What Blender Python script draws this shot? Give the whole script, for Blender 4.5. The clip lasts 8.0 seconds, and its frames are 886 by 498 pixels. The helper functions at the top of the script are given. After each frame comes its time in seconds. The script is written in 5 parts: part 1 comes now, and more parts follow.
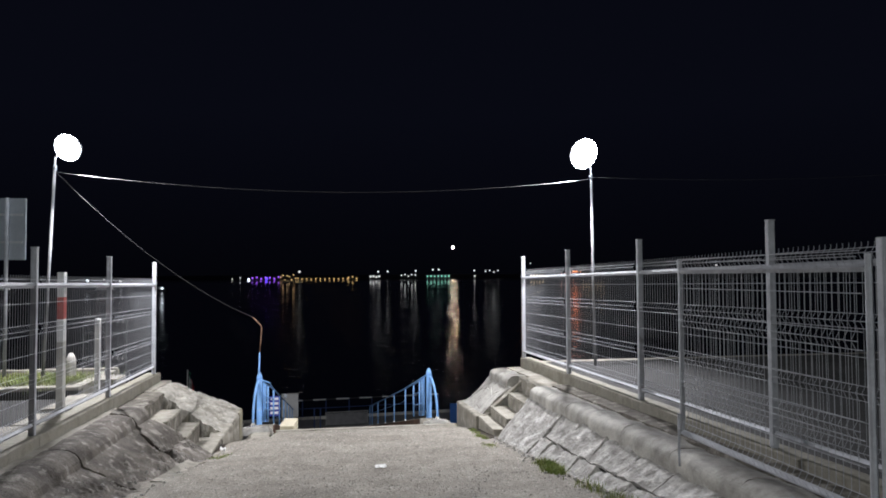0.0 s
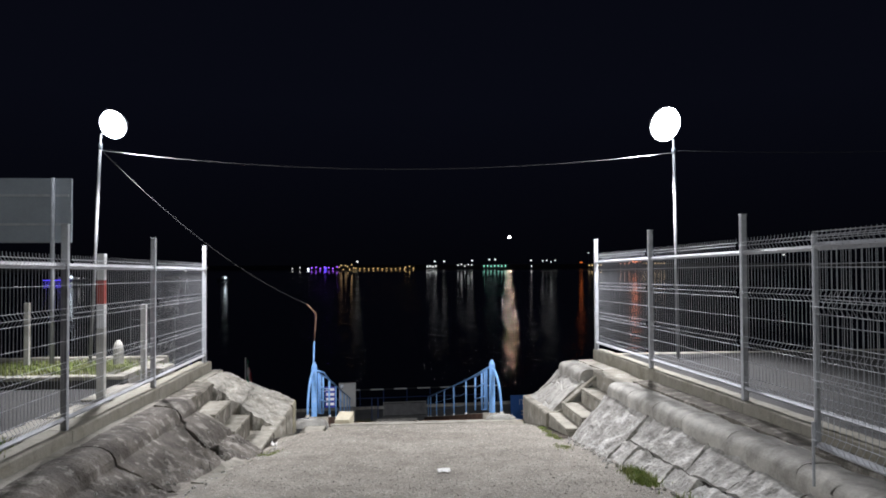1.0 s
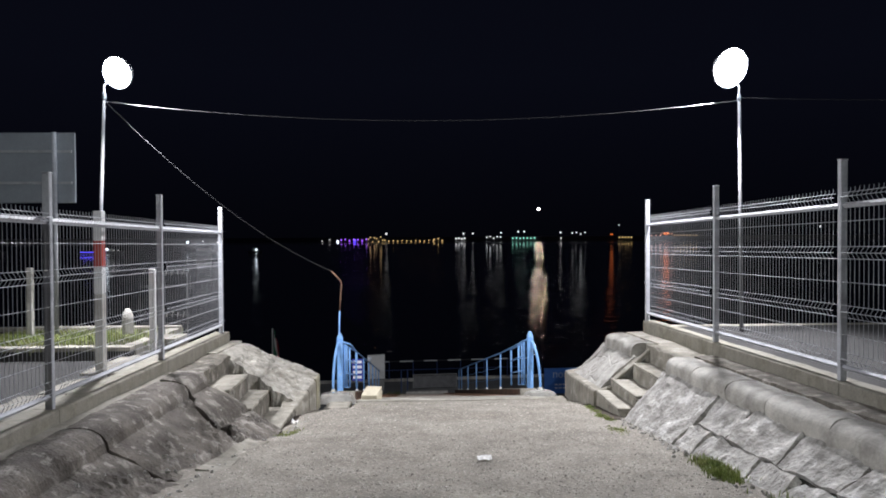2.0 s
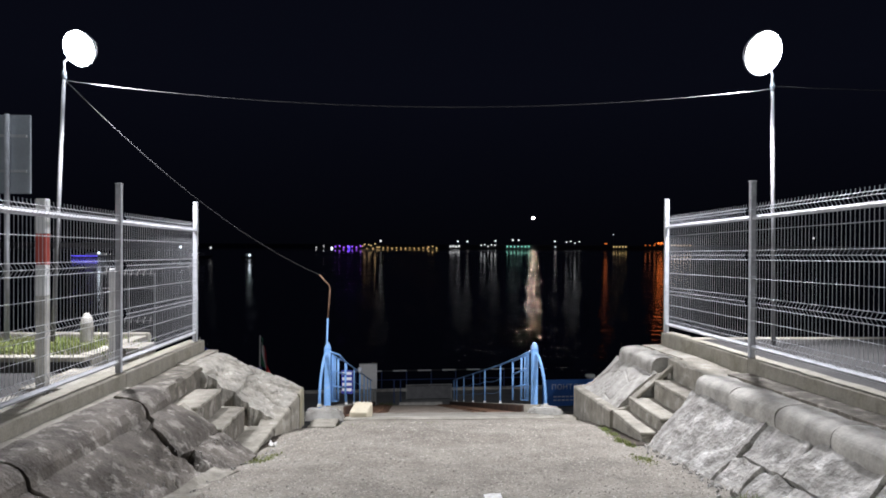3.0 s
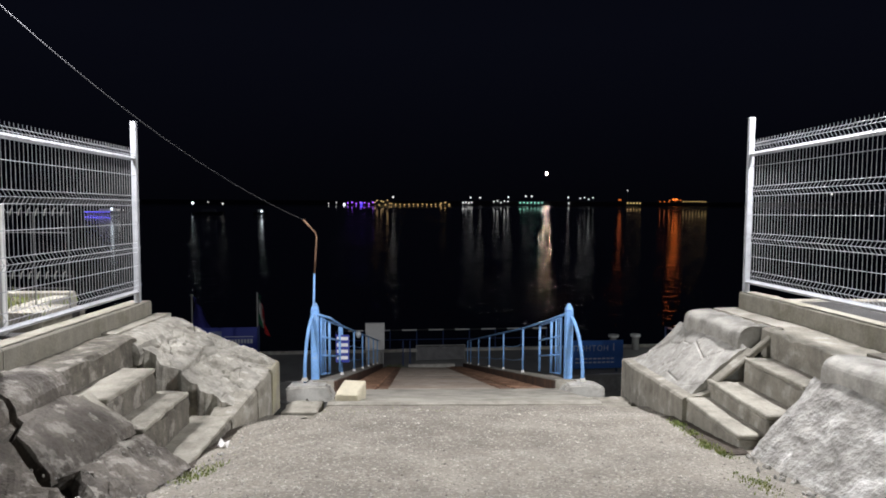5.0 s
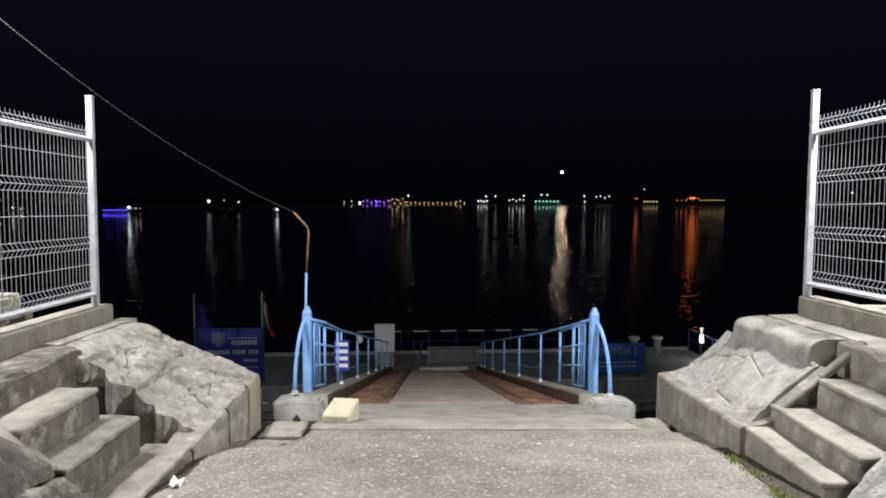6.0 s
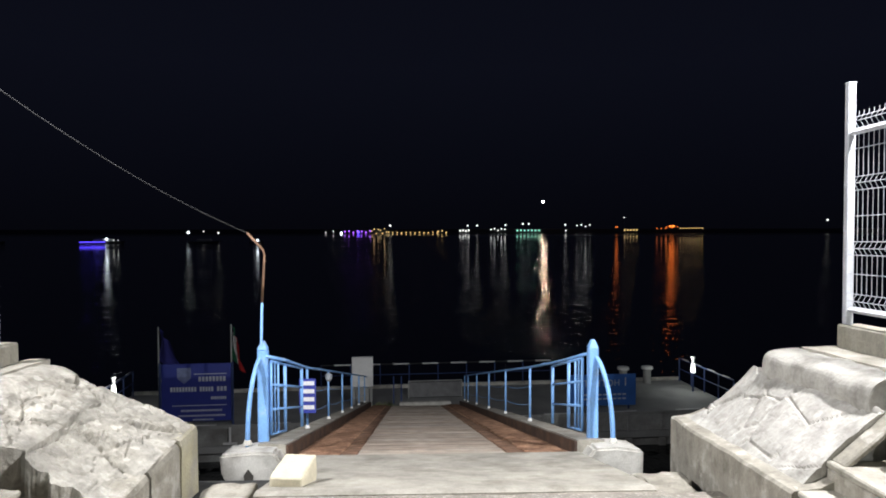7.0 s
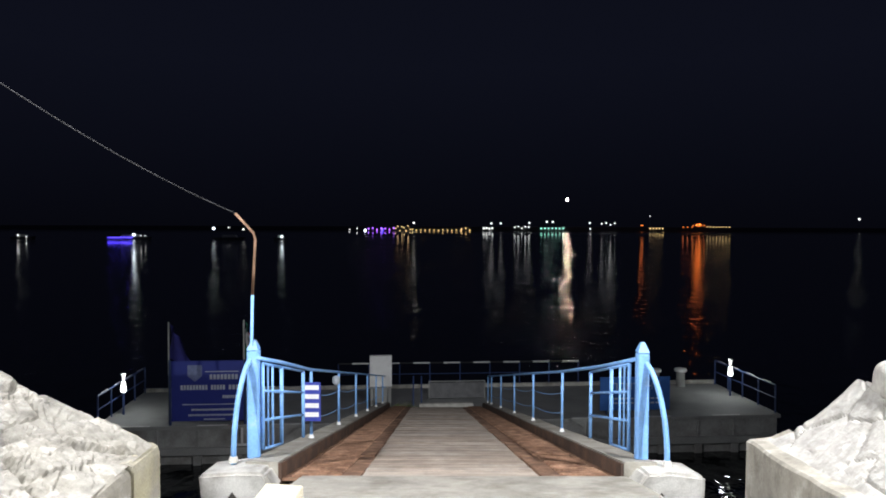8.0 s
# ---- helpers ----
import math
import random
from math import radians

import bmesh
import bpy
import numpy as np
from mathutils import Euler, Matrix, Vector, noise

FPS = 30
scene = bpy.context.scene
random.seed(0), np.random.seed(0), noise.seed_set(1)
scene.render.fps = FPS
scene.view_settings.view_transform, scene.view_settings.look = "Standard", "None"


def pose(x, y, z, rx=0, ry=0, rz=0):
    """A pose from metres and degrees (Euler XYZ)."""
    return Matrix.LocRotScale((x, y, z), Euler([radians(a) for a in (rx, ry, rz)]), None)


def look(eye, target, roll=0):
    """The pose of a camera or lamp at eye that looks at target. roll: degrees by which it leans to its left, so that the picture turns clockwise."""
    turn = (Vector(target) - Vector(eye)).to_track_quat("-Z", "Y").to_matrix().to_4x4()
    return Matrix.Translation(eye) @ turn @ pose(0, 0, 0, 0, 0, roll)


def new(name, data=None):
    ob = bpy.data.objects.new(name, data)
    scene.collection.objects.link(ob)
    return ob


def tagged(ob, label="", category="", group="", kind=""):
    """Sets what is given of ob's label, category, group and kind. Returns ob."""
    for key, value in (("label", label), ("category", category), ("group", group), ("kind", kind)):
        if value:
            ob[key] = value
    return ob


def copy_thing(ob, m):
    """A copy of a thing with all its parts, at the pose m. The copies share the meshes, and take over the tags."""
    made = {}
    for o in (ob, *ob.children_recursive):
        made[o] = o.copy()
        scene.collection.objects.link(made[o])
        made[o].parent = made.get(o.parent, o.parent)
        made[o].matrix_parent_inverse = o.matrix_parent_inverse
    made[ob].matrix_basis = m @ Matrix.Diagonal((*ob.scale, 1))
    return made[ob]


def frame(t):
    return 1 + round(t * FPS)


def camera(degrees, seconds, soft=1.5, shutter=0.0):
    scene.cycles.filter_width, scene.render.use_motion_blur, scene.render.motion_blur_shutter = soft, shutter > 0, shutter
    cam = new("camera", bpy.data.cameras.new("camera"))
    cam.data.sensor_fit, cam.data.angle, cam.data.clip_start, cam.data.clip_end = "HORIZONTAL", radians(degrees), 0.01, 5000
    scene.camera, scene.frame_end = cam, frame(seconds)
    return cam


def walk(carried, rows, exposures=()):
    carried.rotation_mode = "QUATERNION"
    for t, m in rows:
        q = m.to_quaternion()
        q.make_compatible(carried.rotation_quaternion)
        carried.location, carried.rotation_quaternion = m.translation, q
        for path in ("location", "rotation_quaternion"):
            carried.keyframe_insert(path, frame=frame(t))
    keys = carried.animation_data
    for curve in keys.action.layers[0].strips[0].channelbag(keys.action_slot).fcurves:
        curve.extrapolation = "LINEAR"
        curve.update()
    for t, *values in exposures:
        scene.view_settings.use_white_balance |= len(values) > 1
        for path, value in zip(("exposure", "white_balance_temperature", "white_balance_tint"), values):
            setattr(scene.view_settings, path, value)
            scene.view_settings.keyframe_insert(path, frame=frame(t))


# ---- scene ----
cam = camera(64.8, 8.0, soft=1.8)
PATH = [
    (0, (-0.043, -0.152, 1.677), (0.287, 1.819, 1.75), -0.3),
    (0.5, (-0.073, 0.359, 1.612), (0.088, 2.351, 1.701), 2.3),
    (1, (-0.031, 0.965, 1.565), (0.139, 2.957, 1.61), -0.3),
    (1.2, (-0.035, 1.188, 1.584), (0.047, 3.186, 1.614), -0.5),
    (2.3, (-0.053, 2.533, 1.357), (0.036, 4.53, 1.314), -0.3),
    (2.5, (-0.048, 2.771, 1.362), (0.028, 4.769, 1.325), -0.4),
    (3, (-0.074, 3.349, 1.285), (0.03, 5.346, 1.273), 0.3),
    (3.5, (0.017, 4.035, 1.167), (0.166, 6.029, 1.119), -0.6),
    (4, (0.01, 4.673, 1.076), (0.1, 6.669, 0.977), 0.1),
    (4.2, (-0.001, 4.897, 1.077), (0.079, 6.894, 1.0), -0.1),
    (5.3, (0.091, 6.388, 0.947), (0.158, 8.379, 0.771), 0.4),
    (5.5, (0.121, 6.63, 0.922), (0.231, 8.618, 0.728), -0.0),
    (6, (0.193, 7.267, 0.875), (0.218, 9.262, 0.734), 0.3),
    (6.5, (0.197, 7.866, 0.816), (0.238, 9.862, 0.703), 0.5),
    (7, (0.281, 8.489, 0.729), (0.357, 10.486, 0.673), -0.1),
    (7.5, (0.278, 9.195, 0.616), (0.26, 11.195, 0.613), 0.8),
    (8, (0.347, 9.798, 0.557), (0.356, 11.797, 0.494), 0.2),
]
walk(cam, [(t, look(eye, target, roll)) for t, eye, target, roll in PATH],
     [(0.0, 0.0, 6150, 12), (1.0, 0.0, 6150, 12), (2.5, 0.05, 6100, 13), (4.0, -0.02, 6200, 13), (5.5, -0.05, 6350, 11), (6.0, 0.05, 6380, 11),
      (6.5, 0.3, 6350, 10), (7.0, 0.58, 6300, 10), (8.0, 0.85, 6200, 10)])

# ---- night sky, lamps, exposure ----
world = bpy.data.worlds.new("night")
scene.world = world
world.use_nodes = True
wn = world.node_tree.nodes
wn["Background"].inputs[0].default_value = (0.28, 0.34, 0.75, 1)
wn["Background"].inputs[1].default_value = 0.0088
# the night sky is blackest low over the far bank
wc, ws, wr, wm = (wn.new(k) for k in ("ShaderNodeTexCoord", "ShaderNodeSeparateXYZ", "ShaderNodeMapRange", "ShaderNodeMix"))
wl = world.node_tree.links
wl.new(wc.outputs["Generated"], ws.inputs[0])
wl.new(ws.outputs["Z"], wr.inputs[0])
wr.inputs[1].default_value, wr.inputs[2].default_value = 0.0, 0.22
wm.data_type = "RGBA"
wm.inputs[6].default_value, wm.inputs[7].default_value = (0.13, 0.14, 0.26, 1), (0.28, 0.32, 0.64, 1)
wl.new(wr.outputs[0], wm.inputs["Factor"])
wl.new(wm.outputs[2], wn["Background"].inputs[0])


def flood_lamp(name, eye, target, watts, cone, blend, colour):
    data = bpy.data.lights.new(name, "SPOT")
    data.energy, data.shadow_soft_size, data.color = watts, 0.12, colour
    data.spot_size, data.spot_blend = radians(cone), blend
    ob = new(name, data)
    ob.matrix_world = look(eye, target)
    return ob


COOL = (1.0, 0.98, 0.985)
# the two floodlights on their masts
flood_lamp("flood_beam", (-4.42, 13.28, 3.70), (0.6, 13.2, -1.3), 1850, 160, 0.4, COOL)
flood_lamp("flood_beam", (4.84, 13.32, 3.78), (0.2, 13.2, -1.3), 2200, 158, 0.4, COOL)


def small_lamp(name, at, watts):
    data = bpy.data.lights.new(name, "POINT")
    data.energy, data.shadow_soft_size, data.color = watts, 0.1, (0.97, 1.0, 0.96)
    ob = new(name, data)
    ob.location = at
    return ob


# the street floodlight far behind the head of the ramp
small_lamp("street_glow", (-3.0, -25.3, 9.1), 8300)
# the two lamps on the pontoon
small_lamp("pontoon_glow", (11.60, 37.05, -4.6), 22)
small_lamp("pontoon_glow", (-10.55, 34.05, -4.6), 22)


# ---- materials ----
def material(name, colour, rough=0.8, metal=0.0, vary=0.25, scale=3.0, fine=60.0, bump=0.3, depth=0.004,
             second=None, mix_scale=1.2, mix_at=0.55, per_piece=0.0, per_island=0.0, speck=None, speck_scale=120.0, speck_at=0.62, streak=0.0, chalk=None, chalk_scale=3.0, chalk_at=0.62):
    """A surface with stains at one scale, grain at another and fine relief."""
    m = bpy.data.materials.new(name)
    m.use_nodes = True
    t = m.node_tree
    n, l = t.nodes, t.links
    b = n["Principled BSDF"]
    geo = n.new("ShaderNodeNewGeometry")
    big = n.new("ShaderNodeTexNoise")
    big.inputs["Scale"].default_value, big.inputs["Detail"].default_value = scale, 6
    small = n.new("ShaderNodeTexNoise")
    small.inputs["Scale"].default_value, small.inputs["Detail"].default_value = fine, 4
    for k in (big, small):
        l.new(geo.outputs["Position"], k.inputs["Vector"])
    ramp = n.new("ShaderNodeMapRange")
    ramp.inputs[1].default_value, ramp.inputs[2].default_value = 0.3, 0.7
    ramp.inputs[3].default_value, ramp.inputs[4].default_value = 1 - vary, 1 + vary
    l.new(big.outputs["Fac"], ramp.inputs[0])
    ramp2 = n.new("ShaderNodeMapRange")
    ramp2.inputs[1].default_value, ramp2.inputs[2].default_value = 0.3, 0.7
    ramp2.inputs[3].default_value, ramp2.inputs[4].default_value = 1 - vary * 0.5, 1 + vary * 0.5
    l.new(small.outputs["Fac"], ramp2.inputs[0])
    mul = n.new("ShaderNodeMath")
    mul.operation = "MULTIPLY"
    l.new(ramp.outputs[0], mul.inputs[0])
    l.new(ramp2.outputs[0], mul.inputs[1])
    value = mul.outputs[0]
    if per_piece:
        info = n.new("ShaderNodeObjectInfo")
        r3 = n.new("ShaderNodeMapRange")
        r3.inputs[3].default_value, r3.inputs[4].default_value = 1 - per_piece, 1 + per_piece
        l.new(info.outputs["Random"], r3.inputs[0])
        mul3 = n.new("ShaderNodeMath")
        mul3.operation = "MULTIPLY"
        l.new(value, mul3.inputs[0])
        l.new(r3.outputs[0], mul3.inputs[1])
        value = mul3.outputs[0]
    if per_island:
        r5 = n.new("ShaderNodeMapRange")
        r5.inputs[3].default_value, r5.inputs[4].default_value = 1 - per_island, 1 + per_island
        l.new(geo.outputs["Random Per Island"], r5.inputs[0])
        mul5 = n.new("ShaderNodeMath")
        mul5.operation = "MULTIPLY"
        l.new(value, mul5.inputs[0])
        l.new(r5.outputs[0], mul5.inputs[1])
        value = mul5.outputs[0]
    if streak:
        drip = n.new("ShaderNodeTexNoise")
        drip.inputs["Scale"].default_value, drip.inputs["Detail"].default_value = 11.0, 5
        flat = n.new("ShaderNodeVectorMath")
        flat.operation = "MULTIPLY"
        flat.inputs[1].default_value = (1.0, 1.0, 0.22)
        l.new(geo.outputs["Position"], flat.inputs[0])
        l.new(flat.outputs[0], drip.inputs["Vector"])
        r4 = n.new("ShaderNodeMapRange")
        r4.inputs[1].default_value, r4.inputs[2].default_value = 0.38, 0.62
        r4.inputs[3].default_value, r4.inputs[4].default_value = 1 - streak, 1 + 0.4 * streak
        l.new(drip.outputs["Fac"], r4.inputs[0])
        mul4 = n.new("ShaderNodeMath")
        mul4.operation = "MULTIPLY"
        l.new(value, mul4.inputs[0])
        l.new(r4.outputs[0], mul4.inputs[1])
        value = mul4.outputs[0]
    base = n.new("ShaderNodeRGB")
    base.outputs[0].default_value = (*colour, 1)
    source = base.outputs[0]
    if second:
        patch = n.new("ShaderNodeTexNoise")
        patch.inputs["Scale"].default_value, patch.inputs["Detail"].default_value = mix_scale, 8
        patch.inputs["Roughness"].default_value = 0.65
        l.new(geo.outputs["Position"], patch.inputs["Vector"])
        pr = n.new("ShaderNodeMapRange")
        pr.inputs[1].default_value, pr.inputs[2].default_value = mix_at - 0.10, mix_at + 0.12
        l.new(patch.outputs["Fac"], pr.inputs[0])
        mx = n.new("ShaderNodeMix")
        mx.data_type = "RGBA"
        l.new(pr.outputs[0], mx.inputs["Factor"])
        l.new(source, mx.inputs[6])
        mx.inputs[7].default_value = (*second, 1)
        source = mx.outputs[2]
    if chalk:
        worn = n.new("ShaderNodeTexNoise")
        worn.inputs["Scale"].default_value, worn.inputs["Detail"].default_value = chalk_scale, 10
        worn.inputs["Roughness"].default_value = 0.62
        l.new(geo.outputs["Position"], worn.inputs["Vector"])
        wr2 = n.new("ShaderNodeMapRange")
        wr2.inputs[1].default_value, wr2.inputs[2].default_value = chalk_at - 0.03, chalk_at + 0.05
        l.new(worn.outputs["Fac"], wr2.inputs[0])
        mx3 = n.new("ShaderNodeMix")
        mx3.data_type = "RGBA"
        l.new(wr2.outputs[0], mx3.inputs["Factor"])
        l.new(source, mx3.inputs[6])
        mx3.inputs[7].default_value = (*chalk, 1)
        source = mx3.outputs[2]
    if speck:
        cells = n.new("ShaderNodeTexVoronoi")
        cells.inputs["Scale"].default_value = speck_scale
        l.new(geo.outputs["Position"], cells.inputs["Vector"])
        sep = n.new("ShaderNodeSeparateColor")
        l.new(cells.outputs["Color"], sep.inputs[0])
        sr = n.new("ShaderNodeMapRange")
        sr.inputs[1].default_value, sr.inputs[2].default_value = speck_at, speck_at + 0.25
        l.new(sep.outputs[0], sr.inputs[0])
        mx2 = n.new("ShaderNodeMix")
        mx2.data_type = "RGBA"
        l.new(sr.outputs[0], mx2.inputs["Factor"])
        l.new(source, mx2.inputs[6])
        mx2.inputs[7].default_value = (*speck, 1)
        source = mx2.outputs[2]
    scalec = n.new("ShaderNodeVectorMath")
    scalec.operation = "SCALE"
    l.new(source, scalec.inputs[0])
    l.new(value, scalec.inputs["Scale"])
    l.new(scalec.outputs[0], b.inputs["Base Color"])
    b.inputs["Roughness"].default_value, b.inputs["Metallic"].default_value = rough, metal
    if bump:
        add = n.new("ShaderNodeMath")
        add.operation = "ADD"
        l.new(big.outputs["Fac"], add.inputs[0])
        l.new(small.outputs["Fac"], add.inputs[1])
        bp = n.new("ShaderNodeBump")
        bp.inputs["Strength"].default_value, bp.inputs["Distance"].default_value = bump, depth
        l.new(add.outputs[0], bp.inputs["Height"])
        l.new(bp.outputs[0], b.inputs["Normal"])
    return m


def glow(name, colour, strength):
    m = bpy.data.materials.new(name)
    m.use_nodes = True
    b = m.node_tree.nodes["Principled BSDF"]
    b.inputs["Base Color"].default_value = (0.8, 0.8, 0.8, 1)
    b.inputs["Emission Color"].default_value = (*colour, 1)
    b.inputs["Emission Strength"].default_value = strength
    return m


ASPHALT = material("worn_asphalt", (0.202, 0.183, 0.150), 0.93, vary=0.22, scale=2.2, fine=34, bump=0.9, depth=0.012,
                   second=(0.25, 0.229, 0.190), mix_scale=0.9, mix_at=0.5, speck=(0.36, 0.335, 0.285), speck_scale=52, speck_at=0.72)
TERRACE = material("dark_asphalt", (0.036, 0.035, 0.034), 0.95, vary=0.3, scale=0.8, fine=80, bump=0.5, depth=0.006, second=(0.052, 0.05, 0.047))
CONCRETE = material("weathered_concrete", (0.34, 0.32, 0.272), 0.9, vary=0.18, scale=2.2, fine=50, bump=0.5, depth=0.006,
                    second=(0.20, 0.186, 0.15), mix_scale=2.6, mix_at=0.56, streak=0.08)
STEP = material("step_concrete", (0.285, 0.265, 0.218), 0.92, vary=0.16, scale=4, fine=40, bump=0.7, depth=0.008,
                second=(0.18, 0.165, 0.133), mix_scale=4.5, mix_at=0.57, streak=0.12, chalk=(0.35, 0.33, 0.285), chalk_scale=4.0, chalk_at=0.57)
# darker step concrete for the west blocks, the east ledge and side ground
DARKSTEP = material("dark_step_concrete", (0.15, 0.136, 0.11), 0.93, vary=0.22, scale=5, fine=40, bump=0.8, depth=0.009,
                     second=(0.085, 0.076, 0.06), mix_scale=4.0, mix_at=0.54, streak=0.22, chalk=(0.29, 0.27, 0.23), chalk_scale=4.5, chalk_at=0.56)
# paler concrete for the tread caps and other pale pieces
TREAD = material("pale_tread_concrete", (0.32, 0.30, 0.25), 0.92, vary=0.18, scale=5, fine=40, bump=0.8, depth=0.007,
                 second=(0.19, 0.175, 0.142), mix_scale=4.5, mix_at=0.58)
MOSSY = material("yellowed_concrete", (0.36, 0.33, 0.22), 0.92, vary=0.25, scale=2.5, fine=50, bump=0.6, depth=0.008,
                 second=(0.30, 0.28, 0.24), mix_scale=2.0)
WHITEWASH = material("whitewashed_concrete", (0.53, 0.515, 0.47), 0.85, vary=0.18, scale=3, fine=60, bump=0.45, depth=0.005,
                     second=(0.27, 0.25, 0.215), mix_scale=2.6, mix_at=0.57)
STONE = material("rough_limestone", (0.43, 0.415, 0.38), 0.93, vary=0.26, scale=9, fine=22, bump=1.0, depth=0.021,
                 second=(0.25, 0.238, 0.212), mix_scale=4.4, mix_at=0.53, per_piece=0.10, chalk=(0.58, 0.565, 0.53), chalk_scale=4.0, chalk_at=0.555)
WEATHERED = material("weathered_rock", (0.34, 0.322, 0.278), 0.93, vary=0.30, scale=5, fine=26, bump=1.0, depth=0.016,
                     second=(0.17, 0.157, 0.128), mix_scale=2.6, mix_at=0.56, speck=(0.43, 0.41, 0.36), speck_scale=15, speck_at=0.82)
COPING = material("coping_render", (0.43, 0.413, 0.37), 0.9, vary=0.18, scale=4, fine=30, bump=0.8, depth=0.009,
                  second=(0.25, 0.238, 0.21), mix_scale=3.0, mix_at=0.54, per_piece=0.08)
GREYSTONE = material("dark_rendered_stone", (0.165, 0.147, 0.124), 0.93, vary=0.30, scale=3.4, fine=34, bump=1.0, depth=0.018,
                     second=(0.095, 0.083, 0.069), mix_scale=2.0, mix_at=0.5, per_piece=0.08, chalk=(0.29, 0.27, 0.235), chalk_scale=5.5, chalk_at=0.565)
PLINTH = material("stained_plinth_concrete", (0.29, 0.272, 0.222), 0.92, vary=0.22, scale=3, fine=40, bump=0.6, depth=0.006,
                  second=(0.16, 0.148, 0.112), mix_scale=3.0, mix_at=0.54, streak=0.10)
WINGROCK = material("pale_worn_rock", (0.40, 0.385, 0.348), 0.93, vary=0.20, scale=6, fine=26, bump=0.8, depth=0.009,
                    second=(0.275, 0.262, 0.232), mix_scale=3.6, mix_at=0.54, speck=(0.47, 0.455, 0.42), speck_scale=18, speck_at=0.84)
# dark earth of the joints; also paints the shade in the block pockets
MORTAR = material("joint_earth_pocket_shade", (0.055, 0.05, 0.042), 0.95, vary=0.3, scale=6, fine=40, bump=0.8, depth=0.01)
STEEL = material("galvanised_steel", (0.40, 0.41, 0.43), 0.7, 0.2, vary=0.16, scale=6, fine=40, bump=0.05, depth=0.001)
WIRE = material("galvanised_wire", (0.40, 0.41, 0.43), 0.65, 0.25, vary=0.10, scale=9, fine=30, bump=0.0)
BLUE = material("light_blue_paint", (0.21, 0.42, 0.78), 0.5, vary=0.14, scale=5, fine=40, bump=0.25, depth=0.002,
                second=(0.36, 0.47, 0.62), mix_scale=8, mix_at=0.66)
NAVY = material("dark_blue_paint", (0.035, 0.06, 0.16), 0.5, vary=0.15, scale=4, fine=40, bump=0.15, depth=0.002)
PLANK = material("wet_timber", (0.35, 0.285, 0.225), 0.8, vary=0.22, scale=4, fine=30, bump=0.6, depth=0.006,
                 second=(0.46, 0.40, 0.335), mix_scale=1.1, mix_at=0.5, per_piece=0.14)
RUST = material("rusty_plate", (0.17, 0.09, 0.052), 0.8, vary=0.35, scale=5, fine=35, bump=0.8, depth=0.01,
                second=(0.34, 0.20, 0.125), mix_scale=4, mix_at=0.53)
KERBSIDE = material("rusted_steel_beam", (0.075, 0.046, 0.033), 0.75, vary=0.35, scale=4, fine=30, bump=0.4, depth=0.004,
                    second=(0.12, 0.066, 0.04), mix_scale=3)
DECK = material("grey_deck_steel", (0.32, 0.325, 0.31), 0.7, vary=0.16, scale=1.2, fine=20, bump=0.2, depth=0.003, second=(0.29, 0.29, 0.28), mix_scale=0.6)
HULL = material("grey_hull_steel", (0.36, 0.365, 0.35), 0.6, vary=0.2, scale=1.5, fine=20, bump=0.2, depth=0.003, second=(0.21, 0.20, 0.185), mix_scale=0.9)
WHITE = material("white_paint", (0.76, 0.76, 0.75), 0.55, vary=0.07, scale=4, fine=40, bump=0.1, depth=0.002)
REDPAINT = material("red_paint", (0.42, 0.06, 0.04), 0.6, vary=0.12, scale=5, fine=40, bump=0.1, depth=0.002)
SIGNBLUE = material("sign_blue", (0.035, 0.05, 0.30), 0.5, vary=0.08, scale=3, fine=30, bump=0.0)
PONTOONBLUE = material("pontoon_sign_blue", (0.05, 0.16, 0.50), 0.5, vary=0.08, scale=3, fine=30, bump=0.0)
SIGNGREY = material("sign_back_aluminium", (0.28, 0.31, 0.34), 0.5, 0.35, vary=0.1, scale=2, fine=30, bump=0.05, depth=0.001)
GREENCLOTH = material("green_cloth", (0.03, 0.20, 0.10), 0.9, vary=0.12, scale=6, fine=80, bump=0.1, depth=0.001)
REDCLOTH = material("red_cloth", (0.50, 0.03, 0.03), 0.9, vary=0.12, scale=6, fine=80, bump=0.1, depth=0.001)
WHITECLOTH = material("white_cloth", (0.70, 0.70, 0.68), 0.9, vary=0.1, scale=6, fine=80, bump=0.1, depth=0.001)
BLUECLOTH = material("navy_cloth", (0.05, 0.05, 0.26), 0.9, vary=0.12, scale=6, fine=80, bump=0.1, depth=0.001)
BLACK = material("black_rubber", (0.02, 0.02, 0.022), 0.7, vary=0.15, scale=6, fine=40, bump=0.1, depth=0.001)
DULLSTEEL = material("dull_pole_steel", (0.17, 0.17, 0.175), 0.6, 0.3, vary=0.2, scale=5, fine=30, bump=0.1, depth=0.001)
CABLE = material("grey_cable", (0.045, 0.045, 0.048), 0.6, vary=0.1, scale=6, fine=40, bump=0.0)
GRASS = material("grass_blades", (0.21, 0.275, 0.065), 0.8, vary=0.35, scale=5, fine=30, bump=0.0, second=(0.23, 0.22, 0.10), mix_scale=5, mix_at=0.53)
SOIL = material("soil", (0.06, 0.048, 0.035), 0.95, vary=0.3, scale=5, fine=40, bump=0.8, depth=0.01)
BANK = material("dark_bank", (0.03, 0.03, 0.028), 0.95, vary=0.3, scale=0.5, fine=4, bump=0.5, depth=0.05)
FARHULL = material("far_hull", (0.10, 0.10, 0.11), 0.6, vary=0.1, scale=0.3, fine=2, bump=0.0)
PAPER = material("litter_paper", (0.78, 0.77, 0.74), 0.8, vary=0.06, scale=20, fine=90, bump=0.1, depth=0.001)
